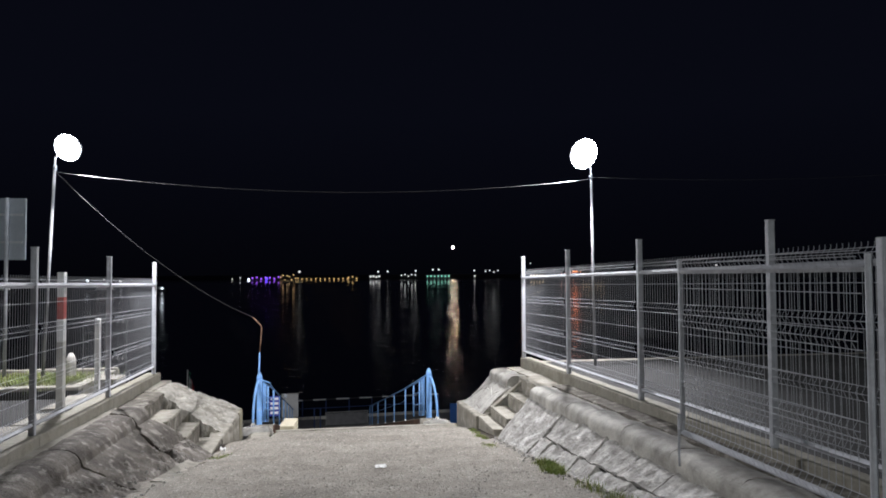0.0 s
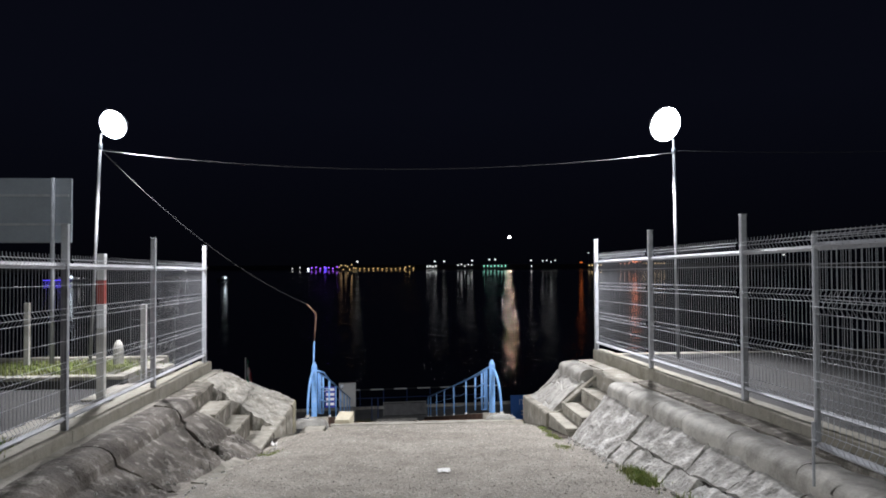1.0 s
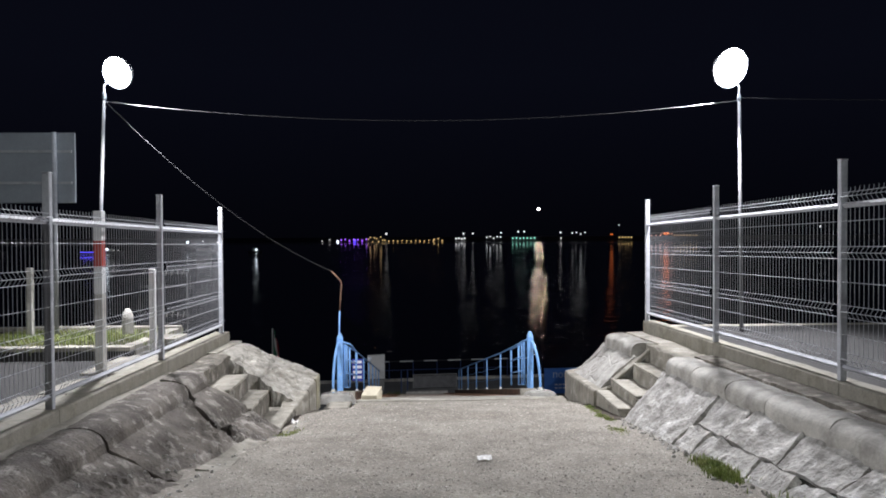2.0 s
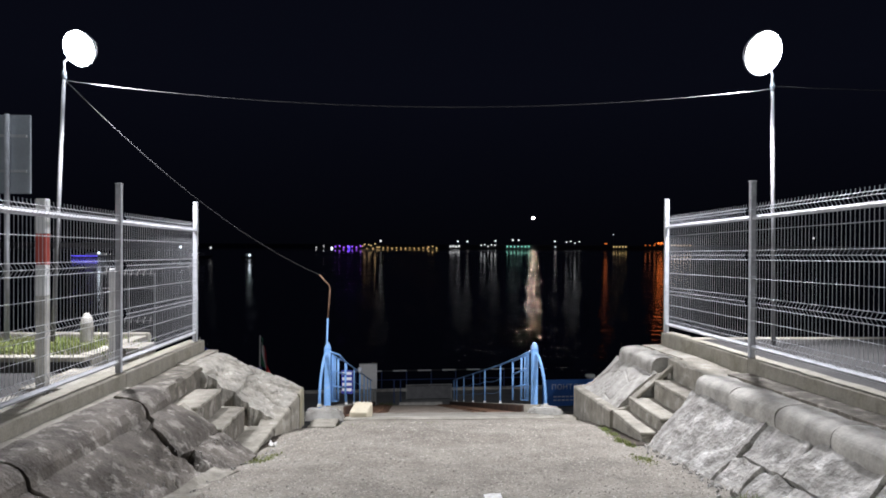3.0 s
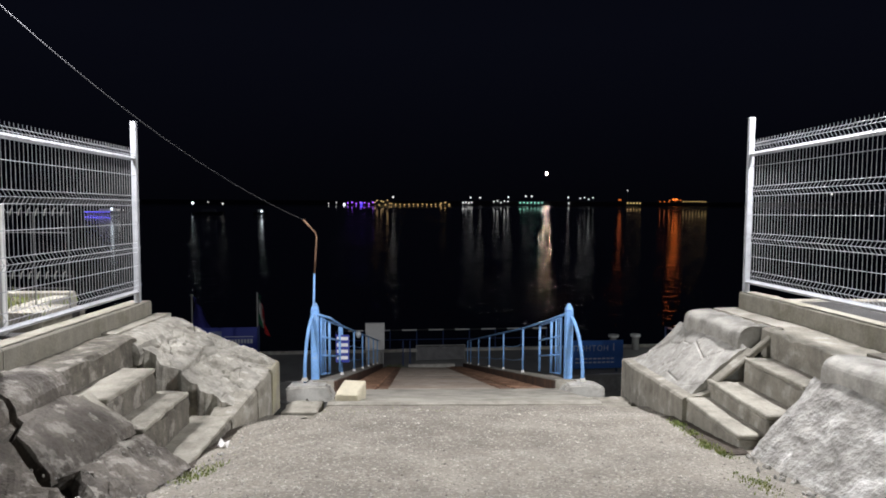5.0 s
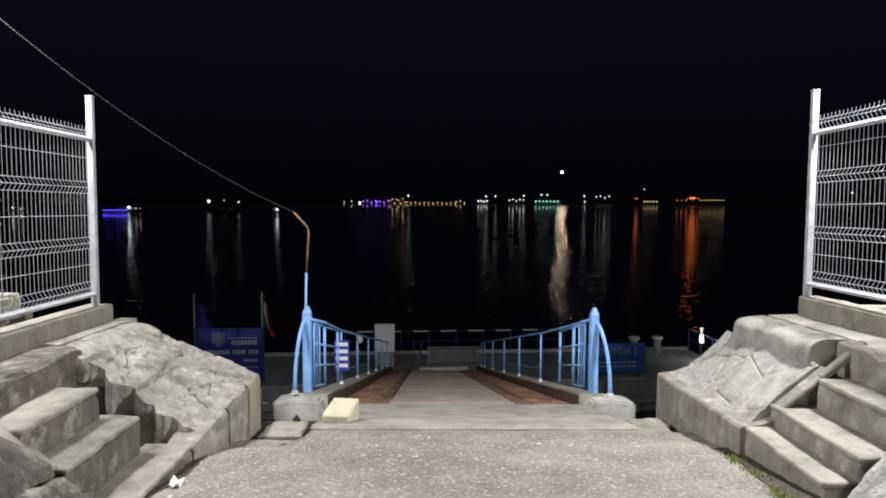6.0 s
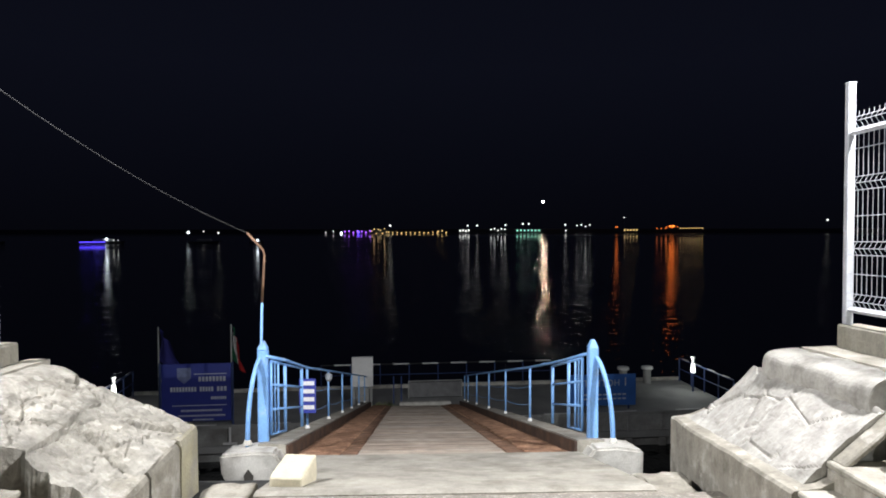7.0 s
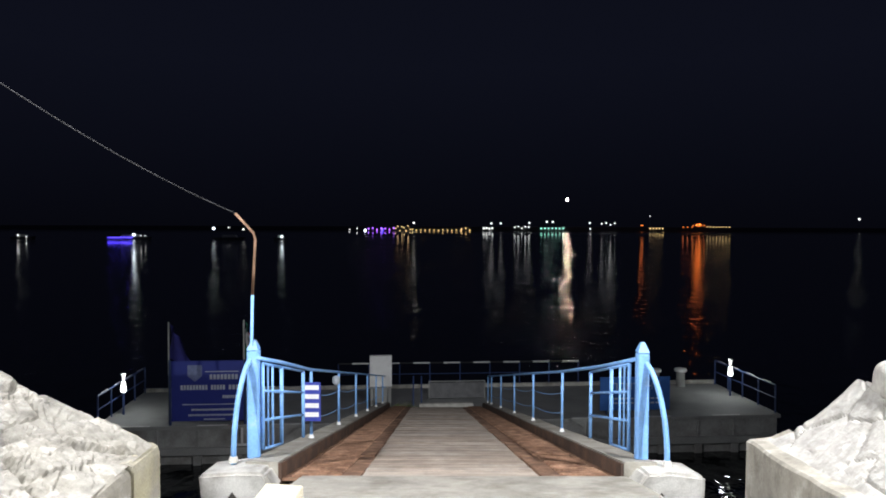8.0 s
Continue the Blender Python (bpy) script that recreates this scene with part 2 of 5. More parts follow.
YELLOWBLOCK = material("cream_concrete", (0.56, 0.51, 0.38), 0.88, vary=0.14, scale=5, fine=50, bump=0.4, depth=0.004)
LENS = glow("floodlight_lens", (0.92, 0.96, 1.0), 60.0)


def water_material():
    m = bpy.data.materials.new("river_water")
    m.use_nodes = True
    t = m.node_tree
    n, l = t.nodes, t.links
    b = n["Principled BSDF"]
    b.inputs["Base Color"].default_value = (0.004, 0.006, 0.008, 1)
    b.inputs["Roughness"].default_value = 0.03
    b.inputs["IOR"].default_value = 1.333
    geo = n.new("ShaderNodeNewGeometry")
    a = n.new("ShaderNodeTexNoise")
    a.inputs["Scale"].default_value, a.inputs["Detail"].default_value = 0.42, 4
    squash = n.new("ShaderNodeVectorMath")
    squash.operation = "MULTIPLY"
    squash.inputs[1].default_value = (1.5, 1.0, 1.0)
    l.new(geo.outputs["Position"], squash.inputs[0])
    l.new(squash.outputs[0], a.inputs["Vector"])
    bp = n.new("ShaderNodeBump")
    bp.inputs["Strength"].default_value, bp.inputs["Distance"].default_value = 0.6, 0.34
    l.new(a.outputs["Fac"], bp.inputs["Height"])
    l.new(bp.outputs[0], b.inputs["Normal"])
    return m


WATER = water_material()

# ---- building helpers ----
ORIGIN = {}


def thing(name, at, label, category, group="", kind=""):
    ob = new(name)
    ob.empty_display_size = 0.1
    ob.location = at
    ORIGIN[ob.name] = Vector(at)
    return tagged(ob, label, category, group, kind)


def mesh_of(name, bm, mat, smooth=False):
    me = bpy.data.meshes.new(name)
    bm.to_mesh(me)
    bm.free()
    me.materials.append(mat)
    if smooth:
        me.shade_smooth()
    return me


def part(name, bm, mat, parent, label="", smooth=False):
    """Links a bmesh, built in world places, as one mesh under a thing or a part."""
    o = ORIGIN[parent.name]
    bmesh.ops.translate(bm, verts=bm.verts, vec=-o)
    ob = new(name, mesh_of(name, bm, mat, smooth))
    ob.parent = parent
    ORIGIN[ob.name] = o
    return tagged(ob, label)


def solid(name, bm, mat, label, category, group="", kind="", at=(0, 0, 0), smooth=False):
    bmesh.ops.translate(bm, verts=bm.verts, vec=-Vector(at))
    ob = new(name, mesh_of(name, bm, mat, smooth))
    ob.location = at
    ORIGIN[ob.name] = Vector(at)
    return tagged(ob, label, category, group, kind)


def box(bm, lo, hi, bevel=0.0, turn=None, segments=1):
    lo, hi = Vector(lo), Vector(hi)
    size, mid = hi - lo, (lo + hi) / 2
    m = Matrix.Translation(mid) @ (turn or Matrix.Identity(4)) @ Matrix.Diagonal((*size, 1))
    r = bmesh.ops.create_cube(bm, size=1, matrix=m)
    if bevel:
        edges = list({e for v in r["verts"] for e in v.link_edges})
        bmesh.ops.bevel(bm, geom=edges, offset=bevel, segments=segments, affect="EDGES", profile=0.5)
    return bm


def tube(bm, points, r, n=6, caps=True):
    """A tube of n sides along points; r may be a list."""
    pts = [Vector(p) for p in points]
    rings = []
    up = None
    for i, p in enumerate(pts):
        d = (pts[min(i + 1, len(pts) - 1)] - pts[max(i - 1, 0)]).normalized()
        if up is None:
            up = Vector((0, 0, 1)) if abs(d.z) < 0.9 else Vector((1, 0, 0))
        side = d.cross(up).normalized()
        top = side.cross(d).normalized()
        up = top
        rr = r[i] if isinstance(r, (list, tuple)) else r
        rings.append([bm.verts.new(p + rr * (math.cos(2 * math.pi * k / n) * side + math.sin(2 * math.pi * k / n) * top)) for k in range(n)])
    for a, b in zip(rings, rings[1:]):
        for k in range(n):
            bm.faces.new((a[k], a[(k + 1) % n], b[(k + 1) % n], b[k]))
    if caps:
        bm.faces.new(rings[0][::-1])
        bm.faces.new(rings[-1])
    return bm


def lathe(bm, at, profile, n=14):
    """A turned shape: profile of (radius, height) from at."""
    at = Vector(at)
    rings = [[bm.verts.new(at + Vector((r * math.cos(2 * math.pi * k / n), r * math.sin(2 * math.pi * k / n), z))) for k in range(n)] for r, z in profile]
    for a, b in zip(rings, rings[1:]):
        for k in range(n):
            bm.faces.new((a[k], a[(k + 1) % n], b[(k + 1) % n], b[k]))
    bm.faces.new(rings[0][::-1])
    bm.faces.new(rings[-1])
    return bm


def prism(bm, outline, axis, a, b):
    """A solid from a flat outline, pushed along an axis from a to b."""
    def place(u, v, w):
        return {"x": (w, u, v), "y": (u, w, v), "z": (u, v, w)}[axis]
    one = [bm.verts.new(place(u, v, a)) for u, v in outline]
    two = [bm.verts.new(place(u, v, b)) for u, v in outline]
    k = len(outline)
    for i in range(k):
        bm.faces.new((one[i], one[(i + 1) % k], two[(i + 1) % k], two[i]))
    bm.faces.new(one[::-1])
    bm.faces.new(two)
    bmesh.ops.recalc_face_normals(bm, faces=bm.faces)
    return bm


def bm_new():
    return bmesh.new()


def rough(p, size, amount, seed=0.0):
    q = Vector(p) * size + Vector((seed, seed * 1.7, seed * 0.3))
    return noise.noise(q) * amount


def ground_z(y):
    return 0.05 - 0.103 * max(y, -1.0)


def ramp_z(x, y):
    """The ramp's surface, with the worn gutter along the foot of the west steps."""
    f = max(0.0, min(1.0, (-1.30 - x) / 0.45))
    g = max(0.0, min(1.0, (y - 10.6) / 1.2))
    edge = max(0.0, min(1.0, max((-1.02 - x) / 0.12, 0.4 * min(1.0, (x - 2.24) / 0.12)))) * max(0.0, min(1.0, (y - 13.3) / 0.6))
    return ground_z(y) - max(0.13 * f * f * (3 - 2 * f) * g, 0.15 * edge) + rough((x, y, 0), 0.7, 0.022) + rough((x, y, 4), 3.5, 0.012)


def led_r(y):
    return -0.38 + 0.028 * (14.75 - y)


def led_l(y):
    return -0.50 + 0.024 * (14.75 - y)


def top_r(y):
    return -0.15 + 0.0155 * (14.75 - y)


def top_l(y):
    return -0.30 + 0.0155 * (14.75 - y)


# ---- ground, terraces, water ----
def build_ramp():
    bm = bm_new()
    xs = [-3.3 + 0.1 * i for i in range(72)]
    ys = [-9 + 0.1 * j for j in range(233)]
    grid = [[bm.verts.new((x, y, ramp_z(x, y))) for x in xs] for y in ys]
    for a, b in zip(grid, grid[1:]):
        for k in range(len(xs) - 1):
            bm.faces.new((a[k], a[k + 1], b[k + 1], b[k]))
    return solid("road_ramp", bm, ASPHALT, "worn gravelly asphalt ramp sloping down to the river", "ramp", kind="structure", smooth=True)


build_ramp()


bm = bm_new()
box(bm, (-300, -300, -1.0), (300, -8.9, 0.10))
solid("ground", bm, TERRACE, "dark asphalt street behind the ramp", "street", kind="structure")


def build_slab():
    """The cast slab between the ramp and the gangway, with its front lip."""
    bm = bm_new()
    prism(bm, [(14.02, -1.385), (14.10, -1.375), (16.70, -1.93), (16.70, -2.6), (14.02, -2.2)], "x", -1.02, 2.22)
    solid("threshold_slab", bm, CONCRETE, "pale concrete slab at the head of the gangway", "slab", kind="structure")


build_slab()

bm = bm_new()
n_cols = 24
rows_y = [15.2, 60, 150, 400, 900, 1430]
grid = [[bm.verts.new((-2200 + 4400 * i / n_cols, y, -7.4)) for i in range(n_cols + 1)] for y in rows_y]
for a, b in zip(grid, grid[1:]):
    for k in range(n_cols):
        bm.faces.new((a[k], a[k + 1], b[k + 1], b[k]))
solid("water", bm, WATER, "dark calm river at night with rippled reflections", "river", kind="structure")

# the river bank under the terraces and the ramp
bm = bm_new()
prism(bm, [(-9, -12), (15.6, -12), (22.5, -8.2), (22.0, -7.9), (16.2, -2.4), (15.4, -1.75), (13.9, -1.62), (0, -0.2), (-9, -0.2)], "x", -3.2, 4.0)
solid("bank_slope", bm, BANK, "dark stony bank falling to the water", "bank", kind="structure")
bm = bm_new()
prism(bm, [(-9, -12), (15.6, -12), (22.5, -8.2), (22.0, -7.9), (15.5, -1.6), (14.3, -0.95), (-9, -0.45)], "x", 4.02, 60)
solid("bank_slope", bm, BANK, "dark stony bank falling to the water", "bank", kind="structure")
bm = bm_new()
prism(bm, [(-9, -12), (15.6, -12), (22.5, -8.2), (22.0, -7.9), (15.5, -1.6), (14.4, -1.12), (-9, -0.6)], "x", -60, -3.22)
solid("bank_slope", bm, BANK, "dark stony bank falling to the water", "bank", kind="structure")


def terrace(name, x0, x1, y1, zf, label):
    bm = bm_new()
    prism(bm, [(-9, zf(-9)), (y1, zf(y1)), (y1, -1.1), (-9, -0.7)], "x", x0, x1)
    solid(name, bm, TERRACE, label, "terrace", kind="structure")


terrace("pavement", 4.36, 60, 14.15, lambda y: top_r(y) - 0.05, "dark asphalt terrace behind the mesh fence")
terrace("pavement", -60, -4.021, 14.45, lambda y: top_l(y) - 0.05, "dark asphalt terrace with a grass bed")
terrace("pavement", -4.02, -3.66, 13.56, lambda y: top_l(y) - 0.05, "narrow dark asphalt strip behind the mesh fence")
bm = bm_new()
box(bm, (4.41, 14.152, -1.0), (60, 14.35, -0.18), 0.02)
solid("terrace_kerb", bm, CONCRETE, "pale concrete kerb along the terrace edge", "kerb", kind="structure")
bm = bm_new()
box(bm, (-60, 14.452, -1.2), (-4.03, 14.62, -0.30), 0.02)
solid("terrace_kerb", bm, CONCRETE, "pale concrete kerb along the terrace edge", "kerb", kind="structure")


# ---- retaining walls beside the ramp ----
def fx_r(y):
    return 2.85 if y >= 8 else 2.85 + 0.09 * (8 - max(y, 2))


def fx_l(y):
    return -2.15 + 0.085 * (y - 8.2) if y >= 6 else -2.337 - 0.13 * (6 - max(y, 1.5))


def face_r(y, v):
    """A place on the sloping face: v from the foot (0) to the coping (1)."""
    a, b = Vector((fx_r(y), y, ground_z(y) - 0.06)), Vector((3.50, y, led_r(y) - 0.20))
    return a.lerp(b, v)


def face_l(y, v):
    a, b = Vector((fx_l(y), y, ground_z(y) - 0.06)), Vector((-2.92, y, led_l(y) - 0.13))
    return a.lerp(b, v)


def sweep(bm, profile, ys, jitter=0.0, size=3.0, seed=0.0):
    """A closed solid whose cross-section profile(y) runs along y."""
    rings = []
    for y in ys:
        ring = []
        for x, z in profile(y):
            d = rough((x, y, z), size, jitter, seed) if jitter else 0
            ring.append(bm.verts.new((x + d, y + rough((x, y, z), size, jitter, seed + 9), z + d)))
        rings.append(ring)
    k = len(rings[0])
    for a, b in zip(rings, rings[1:]):
        for i in range(k):
            bm.faces.new((a[i], a[(i + 1) % k], b[(i + 1) % k], b[i]))
    bm.faces.new(rings[0])
    bm.faces.new(rings[-1][::-1])
    bmesh.ops.recalc_face_normals(bm, faces=bm.faces)
    return bm


def span(a, b, step):
    k = max(1, round((b - a) / step))
    return [a + (b - a) * i / k for i in range(k + 1)]


def core_r(y):
    f = fx_r(y) + 0.05
    return [(f, ground_z(y) - 0.5), (f, ground_z(y) - 0.05), (3.56, led_r(y) - 0.25), (3.66, led_r(y) - 0.08), (4.15, led_r(y) - 0.04), (4.15, -2.0)]


def core_l(y):
    f = fx_l(y) - 0.18
    return [(f, ground_z(y) - 0.5), (f, ground_z(y) - 0.05), (-3.08, led_l(y) - 0.34), (-3.16, led_l(y) - 0.20), (-3.45, led_l(y) - 0.04), (-3.45, -2.0)]


bm = sweep(bm_new(), core_r, span(-8.9, 11.80, 0.4))
wall_r = solid("wall_east", bm, MORTAR, "sloping retaining wall of rough grey stone blocks", "wall", kind="structure")
bm = sweep(bm_new(), core_l, span(-8.9, 11.86, 0.4))
wall_l = solid("wall_west", bm, MORTAR, "cracked rendered stone retaining wall with gaping joints", "wall", kind="structure")


def stone(face, out, y0, y1, v0, v1, seed, lift, rugged, nu=8, nv=7, skew=0.0, sunk=0.07):
    """One facing stone: a rugged block over a four-sided bed, with tight shoulders and sunk edges."""
    def steps(k):
        e = 0.009 if k > 20 else 0.016
        return [0, e] + [e + (1 - 2 * e) * i / (k - 3) for i in range(1, k - 3)] + [1 - e, 1]
    bm = bm_new()
    tilt_a, tilt_b = rough((seed, 0, 0), 1, 0.03, 3), rough((seed, 5, 0), 1, 0.03, 9)
    rows = []
    for b in steps(nv):
        row = []
        for a in steps(nu):
            y = y0 + (y1 - y0) * a + skew * (b - 0.5)
            v = v0 + (v1 - v0) * b
            p = face(y, v)
            edge = min(a, 1 - a, b, 1 - b)
            h = lift + tilt_a * (a - 0.5) + tilt_b * (b - 0.5) if edge > 0 else -sunk
            h += (rough(p, 2.6, rugged, seed) + rough(p, 8, rugged * 0.6, seed)) * (0.3 if edge == 0 else 1)
            wob = 0.03 if edge < 0.1 else 0
            q = p + out * h + Vector((0, rough(p, 5, wob, seed + 3), rough(p, 5, wob, seed + 5)))
            row.append(bm.verts.new(q))
        rows.append(row)
    for a, b in zip(rows, rows[1:]):
        for i in range(nu - 1):
            bm.faces.new((a[i], a[i + 1], b[i + 1], b[i]))
    bmesh.ops.recalc_face_normals(bm, faces=bm.faces)
    if sum((f.normal.dot(out) for f in bm.faces)) < 0:
        bmesh.ops.reverse_faces(bm, faces=bm.faces)
    return bm


OUT_R = Vector((-0.62, 0, 0.78)).normalized()
OUT_L = Vector((0.52, 0, 0.85)).normalized()
rng = random.Random(4)
# the large slab by the steps and the blocks next to it
for y0, y1, v0, v1, skew in ((9.97, 11.78, 0.0, 0.98, 0.10), (9.19, 9.94, 0.48, 0.98, 0.10), (9.43, 9.97, 0.0, 0.46, 0.10), (8.87, 9.41, 0.0, 0.45, 0.10),
                             (8.22, 9.17, 0.46, 0.98, 0.10), (8.32, 8.85, 0.0, 0.43, 0.10), (7.32, 8.20, 0.45, 0.98, 0.10), (7.72, 8.30, 0.0, 0.43, 0.10)):
    wide = y1 - y0 > 1.5
    part("stone", stone(face_r, OUT_R, y0, y1, v0, v1, rng.uniform(0, 50), 0.022, 0.034, nu=36 if wide else 17, nv=22 if wide else 13, skew=skew, sunk=0.03), STONE, wall_r)
for row, (v0, v1, lo, hi, stop) in enumerate(((0.0, 0.40, 0.4, 0.75, 7.70), (0.42, 0.98, 0.7, 1.15, 7.30))):
    y = -2.0
    while y < stop - 0.05:
        w = rng.uniform(lo, hi)
        end = y + w if y + w < stop - 0.35 else stop
        dv = rng.uniform(-0.05, 0.05)
        part("stone", stone(face_r, OUT_R, y, end - 0.014, v0, v1 + (dv if row == 0 else 0), rng.uniform(0, 50), 0.024, 0.036, nu=17, nv=13, skew=rng.uniform(-0.10, 0.10), sunk=0.03), STONE, wall_r)
        y = end


def left_profile(y):
    z = led_l(y)
    a, b = Vector((fx_l(y), ground_z(y) - 0.08)), Vector((-2.84, z - 0.19))
    pts = [tuple(a.lerp(b, k / 17)) for k in range(18)]
    return pts + [(-2.865, z - 0.115), (-2.92, z - 0.05), (-3.0, z - 0.008), (-3.10, z + 0.012), (-3.26, z + 0.012)]


def facets(p, scale, seed):
    """Broken rock: tilted plane pieces with cracks between them."""
    q = Vector(p) * scale + Vector((seed, seed * 0.7, seed * 1.3))
    dist, cells = noise.voronoi(q)
    c = cells[0]
    h = noise.noise(c * 5.1) * 0.07 + (q - c).dot(noise.noise_vector(c * 3.7)) * 0.07
    return h - max(0.0, 1 - (dist[1] - dist[0]) / 0.06) * 0.06


def left_seam(k):
    """Where the gaping joint by the steps crosses each row of the profile."""
    if k <= 7:
        return 10.20 + 0.055 * k
    return 10.50 + 0.032 * (k - 8) if k <= 15 else 10.93 + 0.022 * (k - 16)


def left_panel(start, stop, k0, k1, seed, gape):
    """One cracked slab of the rendered face, from row k0 to row k1 of the profile; start and stop give its ends row by row."""
    bm = bm_new()
    width = stop(k0) - start(k0)
    inner = span(0.1 / width, 1 - 0.1 / width, 0.05 / width)
    steps = [0.0, 0.02 / width] + inner + [1 - 0.02 / width, 1.0]
    rows = []
    for f in steps:
        row = []
        for k in range(k0, k1 + 1):
            y = start(k) + (stop(k) - start(k)) * f
            end = f in (0.0, 1.0)
            level_joint = (k == k1 and k1 < 22) or (k == k0 and k0 > 0)
            x, z = left_profile(y)[k]
            p = Vector((x, y, z))
            worn = max(0.0, min(1.0, (15 - k) / 6))
            h = 0.02 + rough(p, 1.1, 0.03) + rough(p, 3.5, 0.03, seed) + (0.4 + worn) * (rough(p, 9, 0.022, seed) + rough(p, 22, 0.014, seed))
            h += worn * 0.35 * facets(p, 3.2, 7.0 + seed)
            if end or level_joint:
                h = -0.20 if end else h - 0.05
            wob = rough((0, seed, z), 4, gape) if f < 0.03 / width or f > 1 - 0.03 / width else 0
            row.append(bm.verts.new(p + OUT_L * h + Vector((0, wob, 0))))
        rows.append(row)
    for a, b in zip(rows, rows[1:]):
        for i in range(len(a) - 1):
            bm.faces.new((a[i], b[i], b[i + 1], a[i + 1]))
    bmesh.ops.recalc_face_normals(bm, faces=bm.faces)
    if sum((f.normal.dot(OUT_L) for f in bm.faces)) < 0:
        bmesh.ops.reverse_faces(bm, faces=bm.faces)
    part("render_slab", bm, GREYSTONE, wall_l)


def at_y(y):
    return lambda k: y


for start, stop, k0, k1, sd, gp in ((at_y(-3.0), at_y(2.6), 0, 22, 1, 0.02), (at_y(2.61), at_y(6.1), 0, 22, 2, 0.05), (at_y(6.11), at_y(8.62), 0, 22, 3, 0.06),
                                    (at_y(8.63), left_seam, 0, 22, 4, 0.04), (lambda k: left_seam(k) + (0.085 if k < 16 else 0.05), at_y(11.84), 8, 22, 7, 0.04),
                                    (lambda k: left_seam(k) + 0.17, at_y(11.80), 0, 8, 8, 0.05)):
    left_panel(start, stop, k0, k1, sd, gp)


def rubble(name, spots, mat, parent, seed):
    """Small broken stones bedded in a face: one mesh of many."""
    rg = random.Random(seed)
    bm = bm_new()
    for p, out, size in spots(rg):
        m = Matrix.Translation(p) @ Euler((rg.uniform(0, 6), rg.uniform(0, 6), rg.uniform(0, 6))).to_matrix().to_4x4() @ Matrix.Diagonal((size, size * rg.uniform(0.5, 0.9), size * rg.uniform(0.35, 0.6), 1))
        r = bmesh.ops.create_icosphere(bm, subdivisions=1, radius=1, matrix=m)
        for v in r["verts"]:
            v.co += Vector((rg.uniform(-1, 1), rg.uniform(-1, 1), rg.uniform(-1, 1))) * size * 0.22
    return tagged(part(name, bm, mat, parent), kind="stuff")


def left_spots(rg):
    for _ in range(160):
        y, v = rg.uniform(1.0, 11.7), rg.random() ** 1.6 * 0.75
        yield face_l(y, v) + OUT_L * 0.004, OUT_L, rg.uniform(0.010, 0.034)


def foot_spots(rg):
    for _ in range(150):
        y = rg.uniform(3.0, 13.4)
        yield Vector((fx_l(y) + abs(rg.gauss(0.02, 0.06)), y, ramp_z(fx_l(y), y) + 0.003)), OUT_L, rg.uniform(0.010, 0.028)


def right_spots(rg):
    for _ in range(190):
        y = rg.uniform(3.0, 11.7)
        yield Vector((fx_r(y) - abs(rg.gauss(0.0, 0.07)), y, ground_z(y) + 0.005)), OUT_R, rg.uniform(0.012, 0.045)


rubble("rubble", left_spots, STONE, wall_l, 5)
rubble("rubble", foot_spots, STONE, wall_l, 6)
rubble("rubble", right_spots, STONE, wall_r, 7)
bm = sweep(bm_new(), lambda y: [(fx_l(y) + 0.02 + 0.03 * math.sin(y * 5), ground_z(y) + 0.012), (fx_l(y) + 0.15 + 0.05 * math.sin(y * 3), ground_z(y) + 0.006),
                                (fx_l(y) + 0.16, ground_z(y) - 0.06), (fx_l(y) - 0.1, ground_z(y) - 0.06), (fx_l(y) - 0.08, ground_z(y) + 0.05)], span(9.0, 10.6, 0.06), 0.04, 5)
part("mortar_fillet", bm, TREAD, wall_l, "pale mortar fillet along the wall foot")


def coping_ring(y):
    z = led_r(y)
    roll = [(3.665 + 0.205 * math.copysign(abs(math.cos(t)) ** 0.8, math.cos(t)), z - 0.155 + 0.165 * math.copysign(abs(math.sin(t)) ** 0.75, math.sin(t)))
            for t in [radians(228 - 10 * k) for k in range(15)]]
    return [(3.60, z - 0.30)] + roll + [(3.78, z + 0.004), (3.885, z - 0.02), (3.885, z - 0.14)]


y = -4.0
while y < 11.72:
    end = y + rng.uniform(0.85, 1.3)
    if end > 11.22:
        end = 11.72
    part("coping_stone", sweep(bm_new(), coping_ring, span(y, end - 0.012, 0.05), 0.026, 3.2, y * 3.0), COPING, wall_r)
    y = end

# ledges and fence plinths
for y0, y1 in ((-4, 2.6), (2.6, 6.0), (6.0, 9.4), (9.4, 11.8)):
    bm = sweep(bm_new(), lambda y: [(3.905, led_r(y) - 0.1), (3.905, led_r(y) + 0.004), (4.20, led_r(y) + 0.012), (4.20, led_r(y) - 0.1)], span(y0, y1 - 0.012, 0.2), 0.012, 4)
    part("ledge", bm, DARKSTEP, wall_r, "dirt-covered ledge")
    bm = sweep(bm_new(), lambda y: [(-3.24, led_l(y) - 0.1), (-3.24, led_l(y) + 0.004), (-3.42, led_l(y) + 0.012), (-3.42, led_l(y) - 0.1)], span(y0, y1 - 0.012, 0.2), 0.012, 4)
    part("ledge", bm, CONCRETE, wall_l)


def plinth(x0, x1, zb, zt, y0, y1, label):
    bm = bm_new()
    sweep(bm, lambda y: [(x0, zb(y)), (x0, zt(y) - 0.015), (x0 + (0.015 if x1 > x0 else -0.015), zt(y)), (x1, zt(y)), (x1, zb(y))], span(y0, y1, 0.25), 0.008, 3)
    return solid("fence_plinth", bm, PLINTH, label, "plinth", kind="structure")


